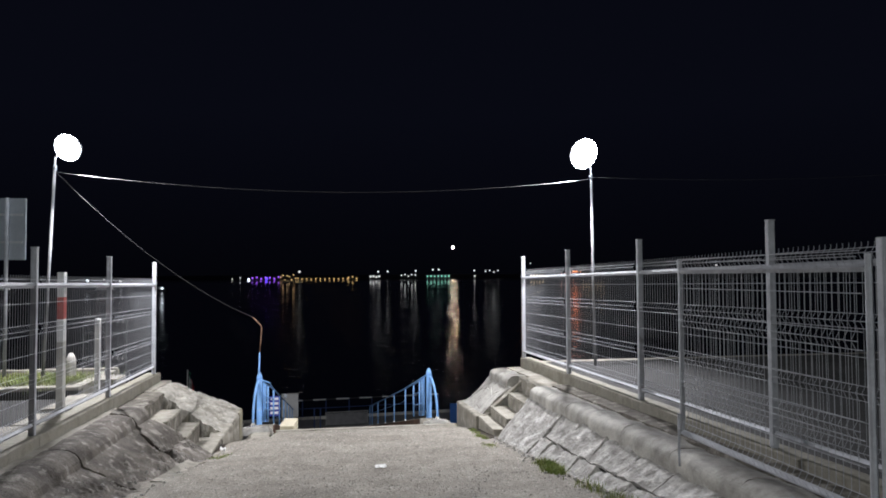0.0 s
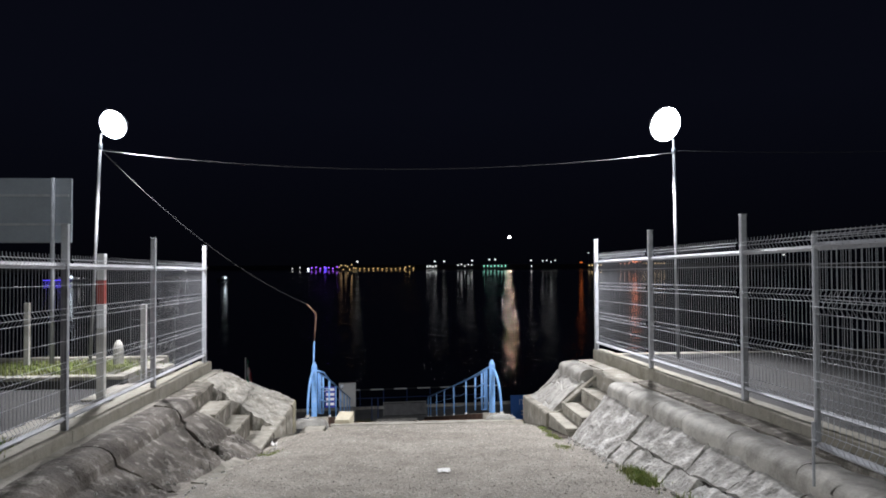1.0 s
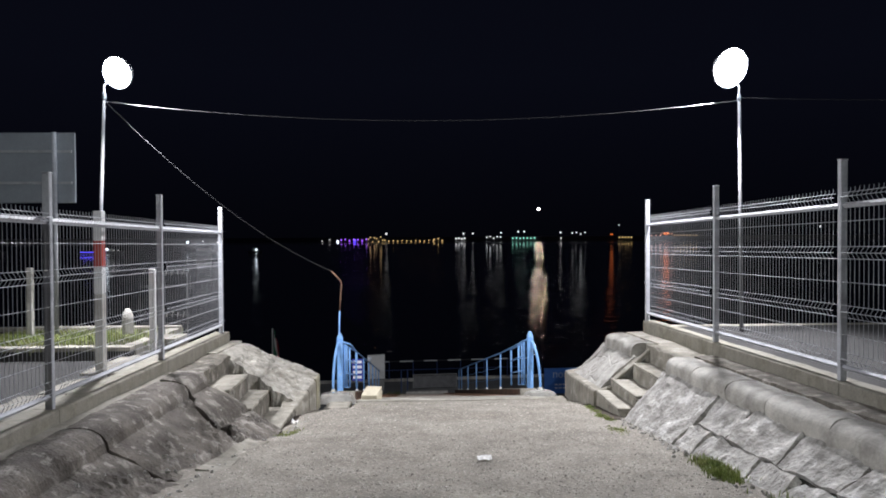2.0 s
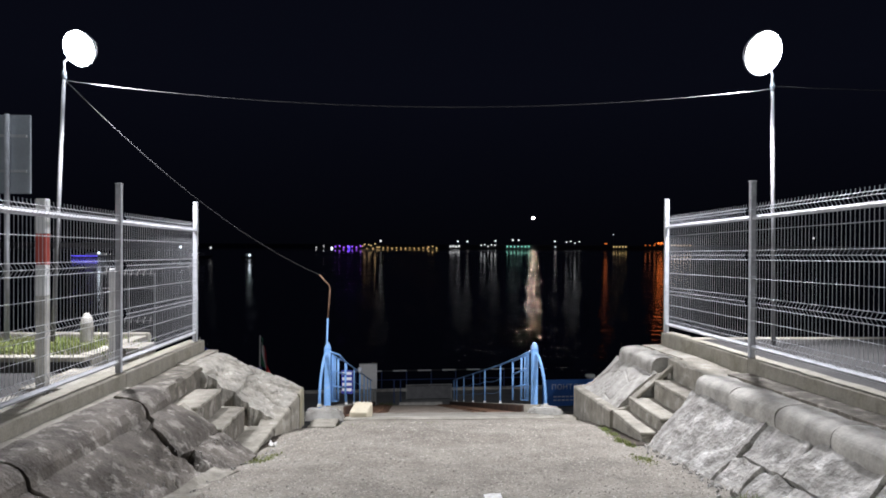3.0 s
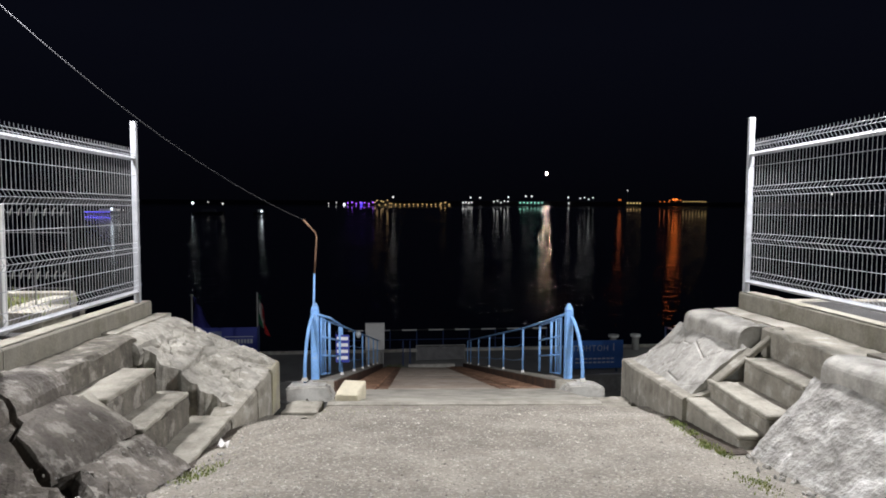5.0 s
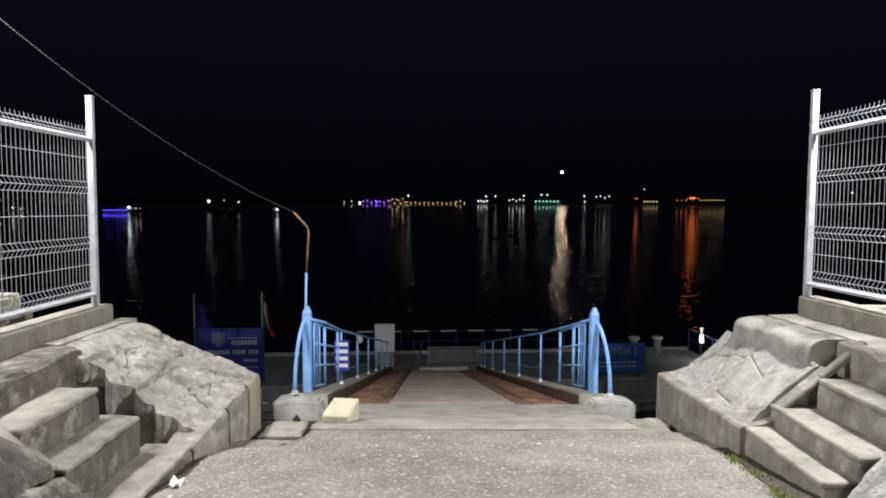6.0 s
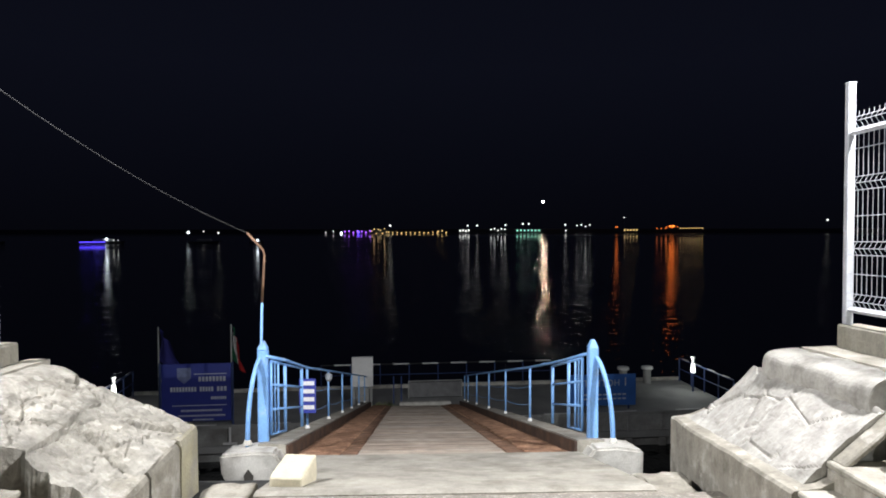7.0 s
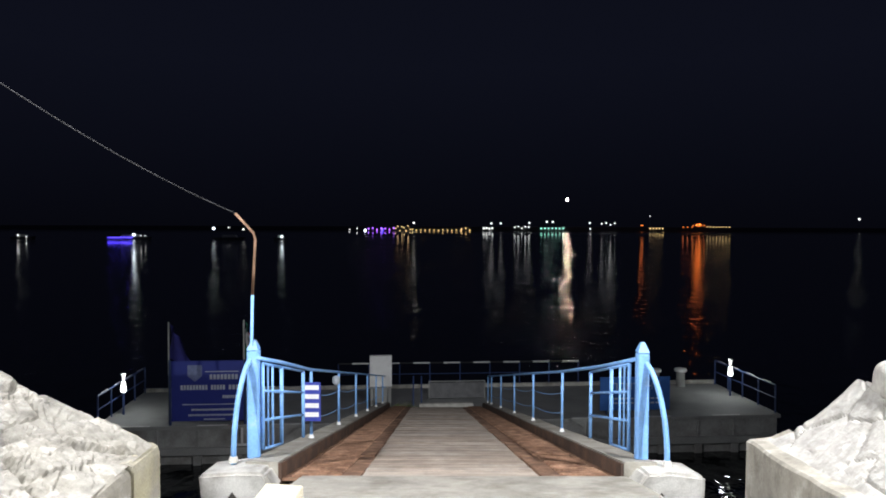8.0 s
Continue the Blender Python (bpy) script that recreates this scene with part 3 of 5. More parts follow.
for y0, y1 in ((-4.0, 3.05), (3.06, 5.98), (5.99, 8.9), (8.91, 11.83), (11.84, 14.86)):
    plinth(4.18, 4.40, lambda y: led_r(y) - 0.25, top_r, y0, min(y1, 14.80), "low concrete plinth carrying the mesh fence")
    plinth(-3.40, -3.66, lambda y: led_l(y) - 0.25, top_l, y0, y1 + 0.2 if y1 > 14 else y1, "low concrete plinth carrying the mesh fence")


# ---- stairs let into the walls ----
def worn_block(lo, hi, seed, amount=0.016):
    """A cast block with a subdivided, chipped surface and broken arrises."""
    bm = bm_new()
    box(bm, lo, hi, 0.010)
    bmesh.ops.subdivide_edges(bm, edges=[e for e in bm.edges if e.calc_length() > 0.25], cuts=9, use_grid_fill=True)
    lo, hi = Vector(lo), Vector(hi)
    mid = (lo + hi) / 2
    for v in bm.verts:
        near = sorted(min(abs(v.co[k] - lo[k]), abs(v.co[k] - hi[k])) for k in range(3))
        p = v.co.copy()
        v.co += Vector((rough(p, 2.2, amount, seed), rough(p, 2.2, amount, seed + 7), rough(p, 2.2, amount * 0.6, seed + 13)))
        v.co += Vector((rough(p, 14, amount * 0.4, seed), rough(p, 14, amount * 0.4, seed + 2), rough(p, 14, amount * 0.4, seed + 4)))
        if near[1] < 0.03:
            chip = max(0.0, rough(p, 6, 1.0, seed + 31)) * 0.085 * min(1.0, amount / 0.016)
            v.co += (mid - p).normalized() * chip
    return bm


def step(x0, x1, y0, y1, low, top, seed, wear, riser, stairs):
    """One step: a darker block and the paler tread that caps it."""
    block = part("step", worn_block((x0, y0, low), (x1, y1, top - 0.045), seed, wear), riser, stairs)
    part("tread", worn_block((x0 - 0.006, y0 + 0.004, top - 0.044), (x1 + 0.006, y1 - 0.004, top), seed, wear * 0.8), TREAD, block, "paler tread cap")


stairs_r = thing("stairs", (3.3, 12.4, -1.2), "worn concrete steps let into the stone wall", "stairs", kind="structure")
for k, (x0, x1, z) in enumerate(((2.84, 3.22, -1.035), (3.09, 3.52, -0.86), (3.41, 3.80, -0.60))):
    step(x0, x1, 11.86, 13.14 if k < 2 else 12.99, -1.7, z, 3 * k, 0.009, STEP, stairs_r)
part("landing", worn_block((3.68, 11.80, -1.6), (4.19, 13.2, -0.325), 20), STEP, stairs_r)
bm = bm_new()
box(bm, (3.08, 13.00, -0.735), (3.60, 13.25, -0.69), 0.012, pose(0, 0, 0, 0, -40, 0))
part("slope_slab", bm, STEP, stairs_r)
bm = bm_new()
box(bm, (3.40, 12.99, -0.49), (3.88, 13.07, -0.43), 0.012, pose(0, 0, 0, 0, -40, 0))
part("stringer", bm, STEP, stairs_r)
stairs_l = thing("stairs", (-2.5, 12.6, -1.2), "broken concrete steps let into the rendered wall", "stairs", kind="structure")
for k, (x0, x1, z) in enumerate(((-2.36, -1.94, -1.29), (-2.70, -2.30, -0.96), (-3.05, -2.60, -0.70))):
    step(x0, x1, 11.92, (13.36, 13.12, 13.03)[k], -1.8, z, 40 + 3 * k, 0.012, DARKSTEP, stairs_l)
part("landing", worn_block((-3.42, 11.86, -1.6), (-2.98, 13.6, -0.47), 60), DARKSTEP, stairs_l)
bm = bm_new()
box(bm, (-2.85, 11.82, -0.855), (-2.33, 11.96, -0.785), 0.014, pose(0, 0, 0, 0, 38, 0))
part("stringer", bm, TREAD, stairs_l, "pale sloping cheek slab")


# ---- wing ends of the walls, beyond the stairs ----
def wing(side, name, label):
    s = side
    if s > 0:
        xf, y0, y1, ztop, xb, zb = 2.80, 13.16, 15.50, lambda y: -1.03 - 0.063 * (y - 13), 3.50, lambda y: led_r(y) - 0.18
        fx = lambda y: xf + 0.032 * max(0.0, y - 13.3)
        ring = lambda y: [(fx(y), ground_z(y) - 0.8), (fx(y), ztop(y) - 0.02), (fx(y) + 0.02, ztop(y)), (fx(y) + 0.20, ztop(y) + 0.02), (fx(y) + 0.36, ztop(y) + 0.09), (fx(y) + 0.36, ground_z(y) - 0.8)]
    else:
        xf, y0, y1, ztop, xb, zb = -1.76, 13.42, 15.05, lambda y: -1.12 + 0.02 * (y - 13.3), -2.98, lambda y: led_l(y) - 0.09
        near = lambda y: max(0.0, min(1.0, 1 - (y - 13.3) / 0.9))
        fx = lambda y: xf - 0.17 * near(y)
        ft = lambda y: ztop(y) - 0.20 * near(y)
        ring = lambda y: [(fx(y), ground_z(y) - 0.8), (fx(y), ft(y) - 0.06), (fx(y) - 0.02, ft(y) - 0.02), (fx(y) - 0.06, ft(y)), (xf - 0.4, ft(y) + 0.02), (xf - 0.4, ground_z(y) - 0.8)]
    w = thing(name, (xf, y0, -1.4), label, "wall", kind="structure")
    cuts = (y0 - 0.1, y0 + 0.35 * (y1 - y0), y0 + 0.7 * (y1 - y0), y1) if s < 0 else (y0 - 0.12, y1)
    for a, b in zip(cuts, cuts[1:]):
        bm = sweep(bm_new(), ring, span(a, b - 0.02, 0.06), 0.012 if s > 0 else 0.03, 4.0, 11 * s + a)
        part("footing", bm, MOSSY if s < 0 and b == y1 else STEP, w)
    # the rock slope above the footing
    bm = bm_new()
    ny, nv = 84, 64
    rows = []
    for j in range(nv + 1):
        row = []
        for i in range(ny + 1):
            a, b = i / ny, j / nv
            ya = y0 + (-0.02 if s > 0 else 0.10 + rough((b * 3, 0, 2), 2.5, 0.12) + rough((b * 3, 5, 2), 7, 0.05))
            y = ya + (y1 + 0.02 - ya) * a
            yy = y - (0.45 * max(0.0, a - 0.7) / 0.3 * b if s > 0 else -0.15 * max(0.0, a - 0.6) / 0.4 * b)
            foot = xf + (0.13 if s > 0 else -0.035)
            x = foot + (xb - foot) * b
            if s > 0:
                x += 0.032 * max(0.0, y - 13.3) * (1 - b)
            if s < 0:
                x -= 0.17 * near(y) * (1 - b)
            bulge = (0.05 if s > 0 else -0.01) * math.sin(math.pi * b)
            low_z = ztop(y) + 0.01 if s > 0 else ft(y) - 0.03 * near(y)
            z = low_z + (zb(y) - low_z) * b + bulge - (0.13 * a * math.sin(math.pi * b) if s > 0 else 0.0)
            if a > 0.95:
                z -= (a - 0.95) * 3.0
            p = Vector((x, yy, z))
            calm = min(1.0, 6 * a + (0.6 if s > 0 else 0.15), 8 * b + 0.1) * (1.0 if s > 0 else 0.9 * min(1.0, 6 * (1 - a) + 0.25, 6 * (1 - b) + 0.3))
            k = 1.0 if s < 0 else 0.30
            d = (rough(p, 1.3, 0.04 if s < 0 else 0.025, 5 * s) + k * facets(p, 2.0, 3 + 4 * s) + (0.35 if s < 0 else 0.12) * k * facets(p, 5.5, 1.0) + rough(p, 15, 0.010 if s < 0 else 0.005, 2)) * calm
            row.append(bm.verts.new(p + Vector((-0.5 * s, 0, 0.85)) * d))
        rows.append(row)
    for a, b in zip(rows, rows[1:]):
        for i in range(ny):
            bm.faces.new((a[i], a[i + 1], b[i + 1], b[i]))
    # skirts that close the rock down to the bank
    rim = [r[-1] for r in rows]
    low = [bm.verts.new((v.co.x, v.co.y + 0.15, v.co.z - 1.2)) for v in rim]
    for a, b, c, d in zip(rim, rim[1:], low[1:], low):
        bm.faces.new((a, b, c, d))
    rim = [r[0] for r in rows]
    low = [bm.verts.new((v.co.x + 0.1 * s, v.co.y + 0.12, v.co.z - 1.0)) for v in rim]
    for a, b, c, d in zip(rim, rim[1:], low[1:], low):
        bm.faces.new((a, b, c, d))
    bmesh.ops.recalc_face_normals(bm, faces=bm.faces)
    part("rock_face", bm, WINGROCK if s > 0 else WEATHERED, w)
    # the coping over it
    if s > 0:
        bm = sweep(bm_new(), coping_ring, span(13.24, 14.78, 0.05), 0.028, 5.5, 77)
    else:
        bm = sweep(bm_new(), lambda y: [(-2.93, led_l(y) - 0.30), (-2.90, led_l(y) - 0.18), (-2.95, led_l(y) - 0.10), (-3.03, led_l(y) - 0.05), (-3.12, led_l(y) - 0.025), (-3.30, led_l(y) - 0.012), (-3.30, led_l(y) - 0.28)], span(13.42, 15.15, 0.06), 0.03, 4.0, 78)
    part("coping_stone", bm, COPING if s > 0 else WEATHERED, w)
    bm = bm_new()
    if s > 0:
        sweep(bm, lambda y: [(3.88, led_r(y) - 0.8), (3.88, led_r(y) + 0.006), (4.20, led_r(y) + 0.012), (4.20, led_r(y) - 0.8)], span(13.2, 14.86, 0.2), 0.012, 4)
    else:
        sweep(bm, lambda y: [(-3.24, led_l(y) - 0.8), (-3.24, led_l(y) + 0.006), (-3.42, led_l(y) + 0.012), (-3.42, led_l(y) - 0.8)], span(13.6, 15.3, 0.2), 0.012, 4)
    part("ledge", bm, CONCRETE, w)


wing(1, "wing_wall_east", "rough stone wing wall end above the river bank")
wing(-1, "wing_wall_west", "broken stone wing wall end with yellowed footing")


# ---- welded mesh fences ----
RUNS = (0.005, 0.06, 0.12, 0.30, 0.47, 0.53, 0.59, 0.82, 1.05, 1.11, 1.17, 1.42, 1.60, 1.66, 1.70)
FOLDS = (0.06, 0.53, 1.11, 1.66)


def fold_depth(h):
    return max([0.0] + [0.035 * (1 - abs(h - f) / 0.06) for f in FOLDS if abs(h - f) < 0.06])


def wires(bm, x, y0, y1, z0, z1, side, height=1.75, pitch=0.068):
    """A folded panel of welded wire, in the plane x, whose foot falls from z0 to z1."""
    hs = sorted({0.0, height, *[h for f in FOLDS for h in (f - 0.06, f, f + 0.06) if 0 < h < height]})
    k = int((y1 - y0) / pitch)
    for i in range(1, k):
        y = y0 + i * (y1 - y0) / k
        zb = z0 + (z1 - z0) * i / k
        tube(bm, [(x + side * fold_depth(h), y, zb + h) for h in hs], 0.0027, 4, caps=False)
    for h in RUNS:
        xx = x + side * (fold_depth(h) + 0.006)
        tube(bm, [(xx, y0, z0 + h), (xx, y1, z1 + h)], 0.0033, 4, caps=False)
    return bm


def fence(name, x, ys, top, height, side, label):
    f = thing(name, (x, ys[0], top(ys[0]) - height), label, "fence", kind="structure")
    for y in ys:
        bm = bm_new()
        box(bm, (x - 0.035, y - 0.03, top(y) - height), (x + 0.035, y + 0.03, top(y)), 0.006)
        p = part("post", bm, STEEL, f)
        bm = bm_new()
        box(bm, (x - 0.04, y - 0.035, top(y)), (x + 0.04, y + 0.035, top(y) + 0.012), 0.004)
        part("cap", bm, STEEL, p)
    for y0, y1 in zip(ys, ys[1:]):
        a, b = y0 + 0.035, y1 - 0.035
        for h, s in ((0.45, 0.045), (height - 0.14, 0.045)):
            bm = bm_new()
            tube(bm, [(x, a, top(a) - h), (x, b, top(b) - h)], s * 0.62, 4)
            part("rail", bm, STEEL, f)
        bm = wires(bm_new(), x - side * 0.03, a, b, top(a) - height + 0.17, top(b) - height + 0.17, -side)
        tagged(part("wire_panel", bm, WIRE, f), kind="stuff")
    return f


fence("mesh_fence", 4.24, (0.20, 3.13, 6.05, 8.95, 11.86, 14.74), lambda y: 2.05 + 0.0155 * (14.75 - y), 2.20, 1,
      "galvanised welded mesh fence on a concrete plinth")
fence("mesh_fence", -3.49, (0.1, 3.05, 5.98, 8.91, 11.84, 14.85), lambda y: 1.95 + 0.0122 * (14.75 - y), 2.25, -1,
      "galvanised welded mesh fence on a concrete plinth")

# the open gate leaf that stands along the wall
leaf = thing("mesh_gate", (3.41, 3.80, 0.0), "open galvanised mesh gate leaf standing along the wall", "gate")
for nm, a, b, r in (("stile", (3.41, 6.28, 0.10), (3.41, 6.28, 1.80), 0.024), ("stile", (3.41, 3.84, 0.13), (3.41, 3.84, 1.80), 0.024),
                    ("frame_rail", (3.41, 3.86, 1.71), (3.41, 6.26, 1.70), 0.03), ("frame_rail", (3.41, 3.86, 0.13), (3.41, 6.26, 0.12), 0.03)):
    part(nm, tube(bm_new(), [a, b], r, 4 if nm == "frame_rail" else 8), STEEL, leaf)
tagged(part("wire_panel", wires(bm_new(), 3.385, 3.87, 6.25, 0.12, 0.11, -1, height=1.68), WIRE, leaf), kind="stuff")
part("drop_bolt", tube(bm_new(), [(3.37, 6.28, 0.30), (3.37, 6.28, -0.21)], 0.012, 8), STEEL, leaf)
bm = bm_new()
box(bm, (3.40, 3.71, -0.12), (3.46, 3.77, 1.90), 0.006)
solid("gate_post", bm, STEEL, "square galvanised steel gate post on the wall coping", "post", at=(3.43, 3.74, -0.12))


# ---- floodlight masts and cables ----
def mast(foot, head, lamp, side, size, label):
    m = thing("lamp_mast", foot, label, "lamp post", group="floodlight masts")
    foot, head, lamp = Vector(foot), Vector(head), Vector(lamp)
    part("pole", tube(bm_new(), [foot, foot.lerp(head, 0.5), head], [0.032, 0.027, 0.024], 12), DULLSTEEL, m, smooth=True)
    bm = lathe(bm_new(), head, [(0.03, -0.05), (0.036, 0.0), (0.03, 0.04), (0.015, 0.06)], 10)
    part("insulator", bm, SIGNGREY, m, "white cable insulator")
    part("bracket", tube(bm_new(), [head, head + Vector((0, 0, 0.18)), lamp + Vector((0, 0.06, 0.05))], 0.018, 8), STEEL, m)
    # a round flood head, tipped down over the ramp
    turn = Matrix.Translation(lamp) @ pose(0, 0, 0, 112, 0, 0) @ pose(0, 0, 0, 0, side * 14, 0)
    h = lathe(bm_new(), (0, 0, 0), [(size * 0.35, -0.16), (size * 0.8, -0.10), (size, 0.0), (size * 1.04, 0.03), (size, 0.035)], 20)
    bmesh.ops.transform(h, matrix=turn, verts=h.verts)
    dish = part("housing", h, STEEL, m, "grey metal floodlight dish", smooth=True)
    h = lathe(bm_new(), (0, 0, 0.036), [(size * 0.97, 0), (size * 0.9, 0.03), (size * 0.6, 0.055), (size * 0.2, 0.065)], 20)
    bmesh.ops.transform(h, matrix=turn, verts=h.verts)
    part("lens", h, LENS, dish, "glaring white floodlight lens", smooth=True)


mast((-5.08, 13.50, -0.30), (-4.92, 13.50, 3.66), (-4.68, 13.46, 4.03), -1, 0.25, "leaning galvanised lamp mast with a glaring floodlight")
mast((5.33, 13.35, -0.18), (5.33, 13.45, 3.66), (5.15, 13.41, 4.14), 1, 0.32, "galvanised lamp mast with a glaring floodlight")


def sagging(a, b, sag, k=24):
    a, b = Vector(a), Vector(b)
    return [a.lerp(b, i / k) - Vector((0, 0, sag * 4 * (i / k) * (1 - i / k))) for i in range(k + 1)]


solid("overhead_cable", tube(bm_new(), sagging((-4.92, 13.50, 3.58), (5.33, 13.45, 3.62), 0.32), 0.0045, 5), CABLE,
      "grey overhead cable slung between the two masts", "cable", at=(-4.92, 13.5, 3.62))
solid("overhead_cable", tube(bm_new(), sagging((5.33, 13.45, 3.66), (24, 15.5, 5.6), 0.5), 0.005, 5), CABLE,
      "grey overhead cable running off along the terrace", "cable", at=(5.33, 13.45, 3.66))
solid("overhead_cable", tube(bm_new(), sagging((-4.92, 13.50, 3.60), (-1.76, 17.02, 0.69), 0.30), 0.0055, 5), CABLE,
      "grey cable drooping from the mast to the gangway pole", "cable", at=(-4.92, 13.5, 3.6))


# ---- gangway ----
def axis_x(y):
    return 0.47 - 0.0125 * (y - 16.7)


def deck_z(y):
    return -1.965 - 0.2205 * (y - 16.7)


G0, G1, HALF = 16.72, 35.3, 1.70
gang = thing("gangway", (0.47, 16.72, -2.1), "long sloping timber gangway with rusty plates down to the pontoon", "gangway", kind="structure")
rng = random.Random(9)
for s in (-1, 1):
    bm = bm_new()
    sweep(bm, lambda y: [(axis_x(y) + s * HALF, deck_z(y) - 0.30), (axis_x(y) + s * HALF, deck_z(y) + 0.16), (axis_x(y) + s * (HALF + 0.03), deck_z(y) + 0.16), (axis_x(y) + s * (HALF + 0.03), deck_z(y) - 0.30)],
          span(G0, G1, 0.6), 0.006, 3)
    part("side_beam", bm, KERBSIDE, gang, "rusted brown steel side beam")
    bm = bm_new()
    sweep(bm, lambda y: [(axis_x(y) + s * (HALF + 0.032), deck_z(y) - 0.30), (axis_x(y) + s * (HALF + 0.032), deck_z(y) + 0.175), (axis_x(y) + s * (HALF + 0.36), deck_z(y) + 0.175), (axis_x(y) + s * (HALF + 0.36), deck_z(y) - 0.30)],
          span(G0, G1, 0.6), 0.008, 3)
    part("kerb", bm, CONCRETE, gang, "grey kerb carrying the railing")
y = G0
while y < G1 - 0.1:
    w = 0.215
    bm = bm_new()
    z = deck_z(y + w / 2)
    box(bm, (axis_x(y) - 0.92, y, z - 0.05), (axis_x(y) + 0.92, y + w - 0.008, z + rng.uniform(-0.004, 0.004)), 0.0, pose(0, 0, 0, -12.4, 0, 0))
    part("plank", bm, PLANK, gang)
    y += w
for s in (-1, 1):
    y = G0
    while y < G1 - 1:
        y2 = min(y + 2.05, G1)
        bm = bm_new()
        prism(bm, [(y, deck_z(y) + 0.008), (y2 - 0.02, deck_z(y2) + 0.008), (y2 - 0.02, deck_z(y2) - 0.02), (y, deck_z(y) - 0.02)], "x",
              axis_x(y) + s * 0.935, axis_x(y) + s * (HALF - 0.005))
        pl = part("side_plate", bm, RUST, gang, "rusty ribbed side plate")
        bm = bm_new()
        for k in range(13):
            yy = y + 0.08 + k * 0.155
            if yy < y2 - 0.05:
                box(bm, (axis_x(y) + s * 1.37 - 0.24, yy - 0.012, deck_z(yy) + 0.004), (axis_x(y) + s * 1.37 + 0.24, yy + 0.016, deck_z(yy) + 0.030))
        tagged(part("cleats", bm, RUST, pl), kind="stuff")
        y += 2.07

# railings, gate posts and little gates
for s in (-1, 1):
    rail = thing("railing", (axis_x(17) + s * 1.88, 17.0, -1.85), "light blue painted tubular gangway railing", "railing", group="gangway railings", kind="structure")
    xr = lambda y: axis_x(y) + s * 1.88
    ys = [20.8, 23.9, 27.1, 30.4, 33.6, 35.1] if s > 0 else [19.5, 22.4, 25.3, 28.1, 31.0, 33.9, 35.1]
    for y in ys:
        bm = tube(bm_new(), [(xr(y), y, deck_z(y) + 0.17), (xr(y), y, deck_z(y) + 1.13)], 0.021, 8)
        p = part("post", bm, BLUE, rail, smooth=True)
        bm = lathe(bm_new(), (xr(y), y, deck_z(y) + 0.175), [(0.042, 0), (0.04, 0.015), (0.028, 0.045), (0.025, 0.06)], 8)
        part("foot", bm, WHITE, p, "pale welded foot")
    path = [((2.46 if s > 0 else -1.61) - s * 0.06, 17.06, -0.82), (xr(17.5), 17.5, -0.945), (xr(18.3), 18.3, -1.145)] + [(xr(y), y, deck_z(y) + 1.14) for y in ys]
    part("top_rail", tube(bm_new(), path, 0.021, 8), BLUE, rail, smooth=True)
    for h, sag in ((0.80, 0.05), (0.48, 0.05)):
        pts = []
        for a, b in zip(ys, ys[1:]):
            pts += sagging((xr(a), a, deck_z(a) + h), (xr(b), b, deck_z(b) + h), sag, 4)[:-1]
        part("mid_rope", tube(bm_new(), pts, 0.007, 5), BLUE, rail)
    gate = thing("railing_gate", (xr(17.1), 17.1, -1.9), "light blue barred gate leaf folded against the railing", "gate", group="gangway gates")
    x_in = 2.36 if s > 0 else -1.52
    xg = lambda y: x_in + (xr(18.67) - s * 0.04 - x_in) * max(0.0, y - 17.14) / 1.53
    zb = lambda y: deck_z(y) + 0.26
    zt = lambda y: -0.88 - 0.262 * (y - 17.1)
    for y, r in ((17.14, 0.020), (17.30, 0.013), (17.46, 0.013), (17.78, 0.022), (18.67, 0.022)):
        part("bar", tube(bm_new(), [(xg(y), y, zb(y)), (xg(y), y, zt(y))], r, 8), BLUE, gate, smooth=True)
    for f in (0.0, 0.34, 0.68, 1.0):
        a, b = 17.14, 18.67 if f else 17.78
        part("cross_bar", tube(bm_new(), [(xg(a), a, zb(a) + f * (zt(a) - zb(a))), (xg(b), b, zb(b) + f * (zt(b) - zb(b)))], 0.016, 8), BLUE, gate, smooth=True)
    gx, gy = (2.46, 17.02) if s > 0 else (-1.61, 17.12)
    post = thing("gate_post", (gx, gy, -1.80), "chipped light blue gate post with a curved stay", "post", group="gangway gate posts")
    bm = bm_new()
    box(bm, (gx - 0.063, gy - 0.055, -1.90), (gx + 0.063, gy + 0.055, -0.74), 0.018)
    shaft = part("shaft", bm, BLUE, post)
    bm = bm_new()
    bmesh.ops.create_cone(bm, cap_ends=True, segments=4, radius1=0.084, radius2=0.03, depth=0.10, matrix=Matrix.Translation((gx, gy, -0.688)) @ pose(0, 0, 0, 0, 0, 45))
    part("tip", bm, BLUE, shaft)
    out, fore = (0.155, -0.36) if s > 0 else (-0.11, -0.36)
    arc = [(gx + s * 0.03 + (out - s * 0.03) * math.sin(t) ** 1.4, gy - 0.04 + (fore + 0.04) * math.sin(t) ** 1.4, -1.80 + 0.95 * math.cos(t) ** 0.95) for t in [math.pi / 2 * k / 12 for k in range(12)]] + [(gx + out, gy + fore, -1.84)]
    stay = part("stay", tube(bm_new(), arc, 0.028, 8), BLUE, post, smooth=True)
    part("stay_foot", lathe(bm_new(), (gx + out, gy + fore, -1.81), [(0.056, 0), (0.052, 0.015), (0.04, 0.045), (0.033, 0.055)], 8), WHITEWASH, stay, "pale welded foot")
    bl = bm_new()
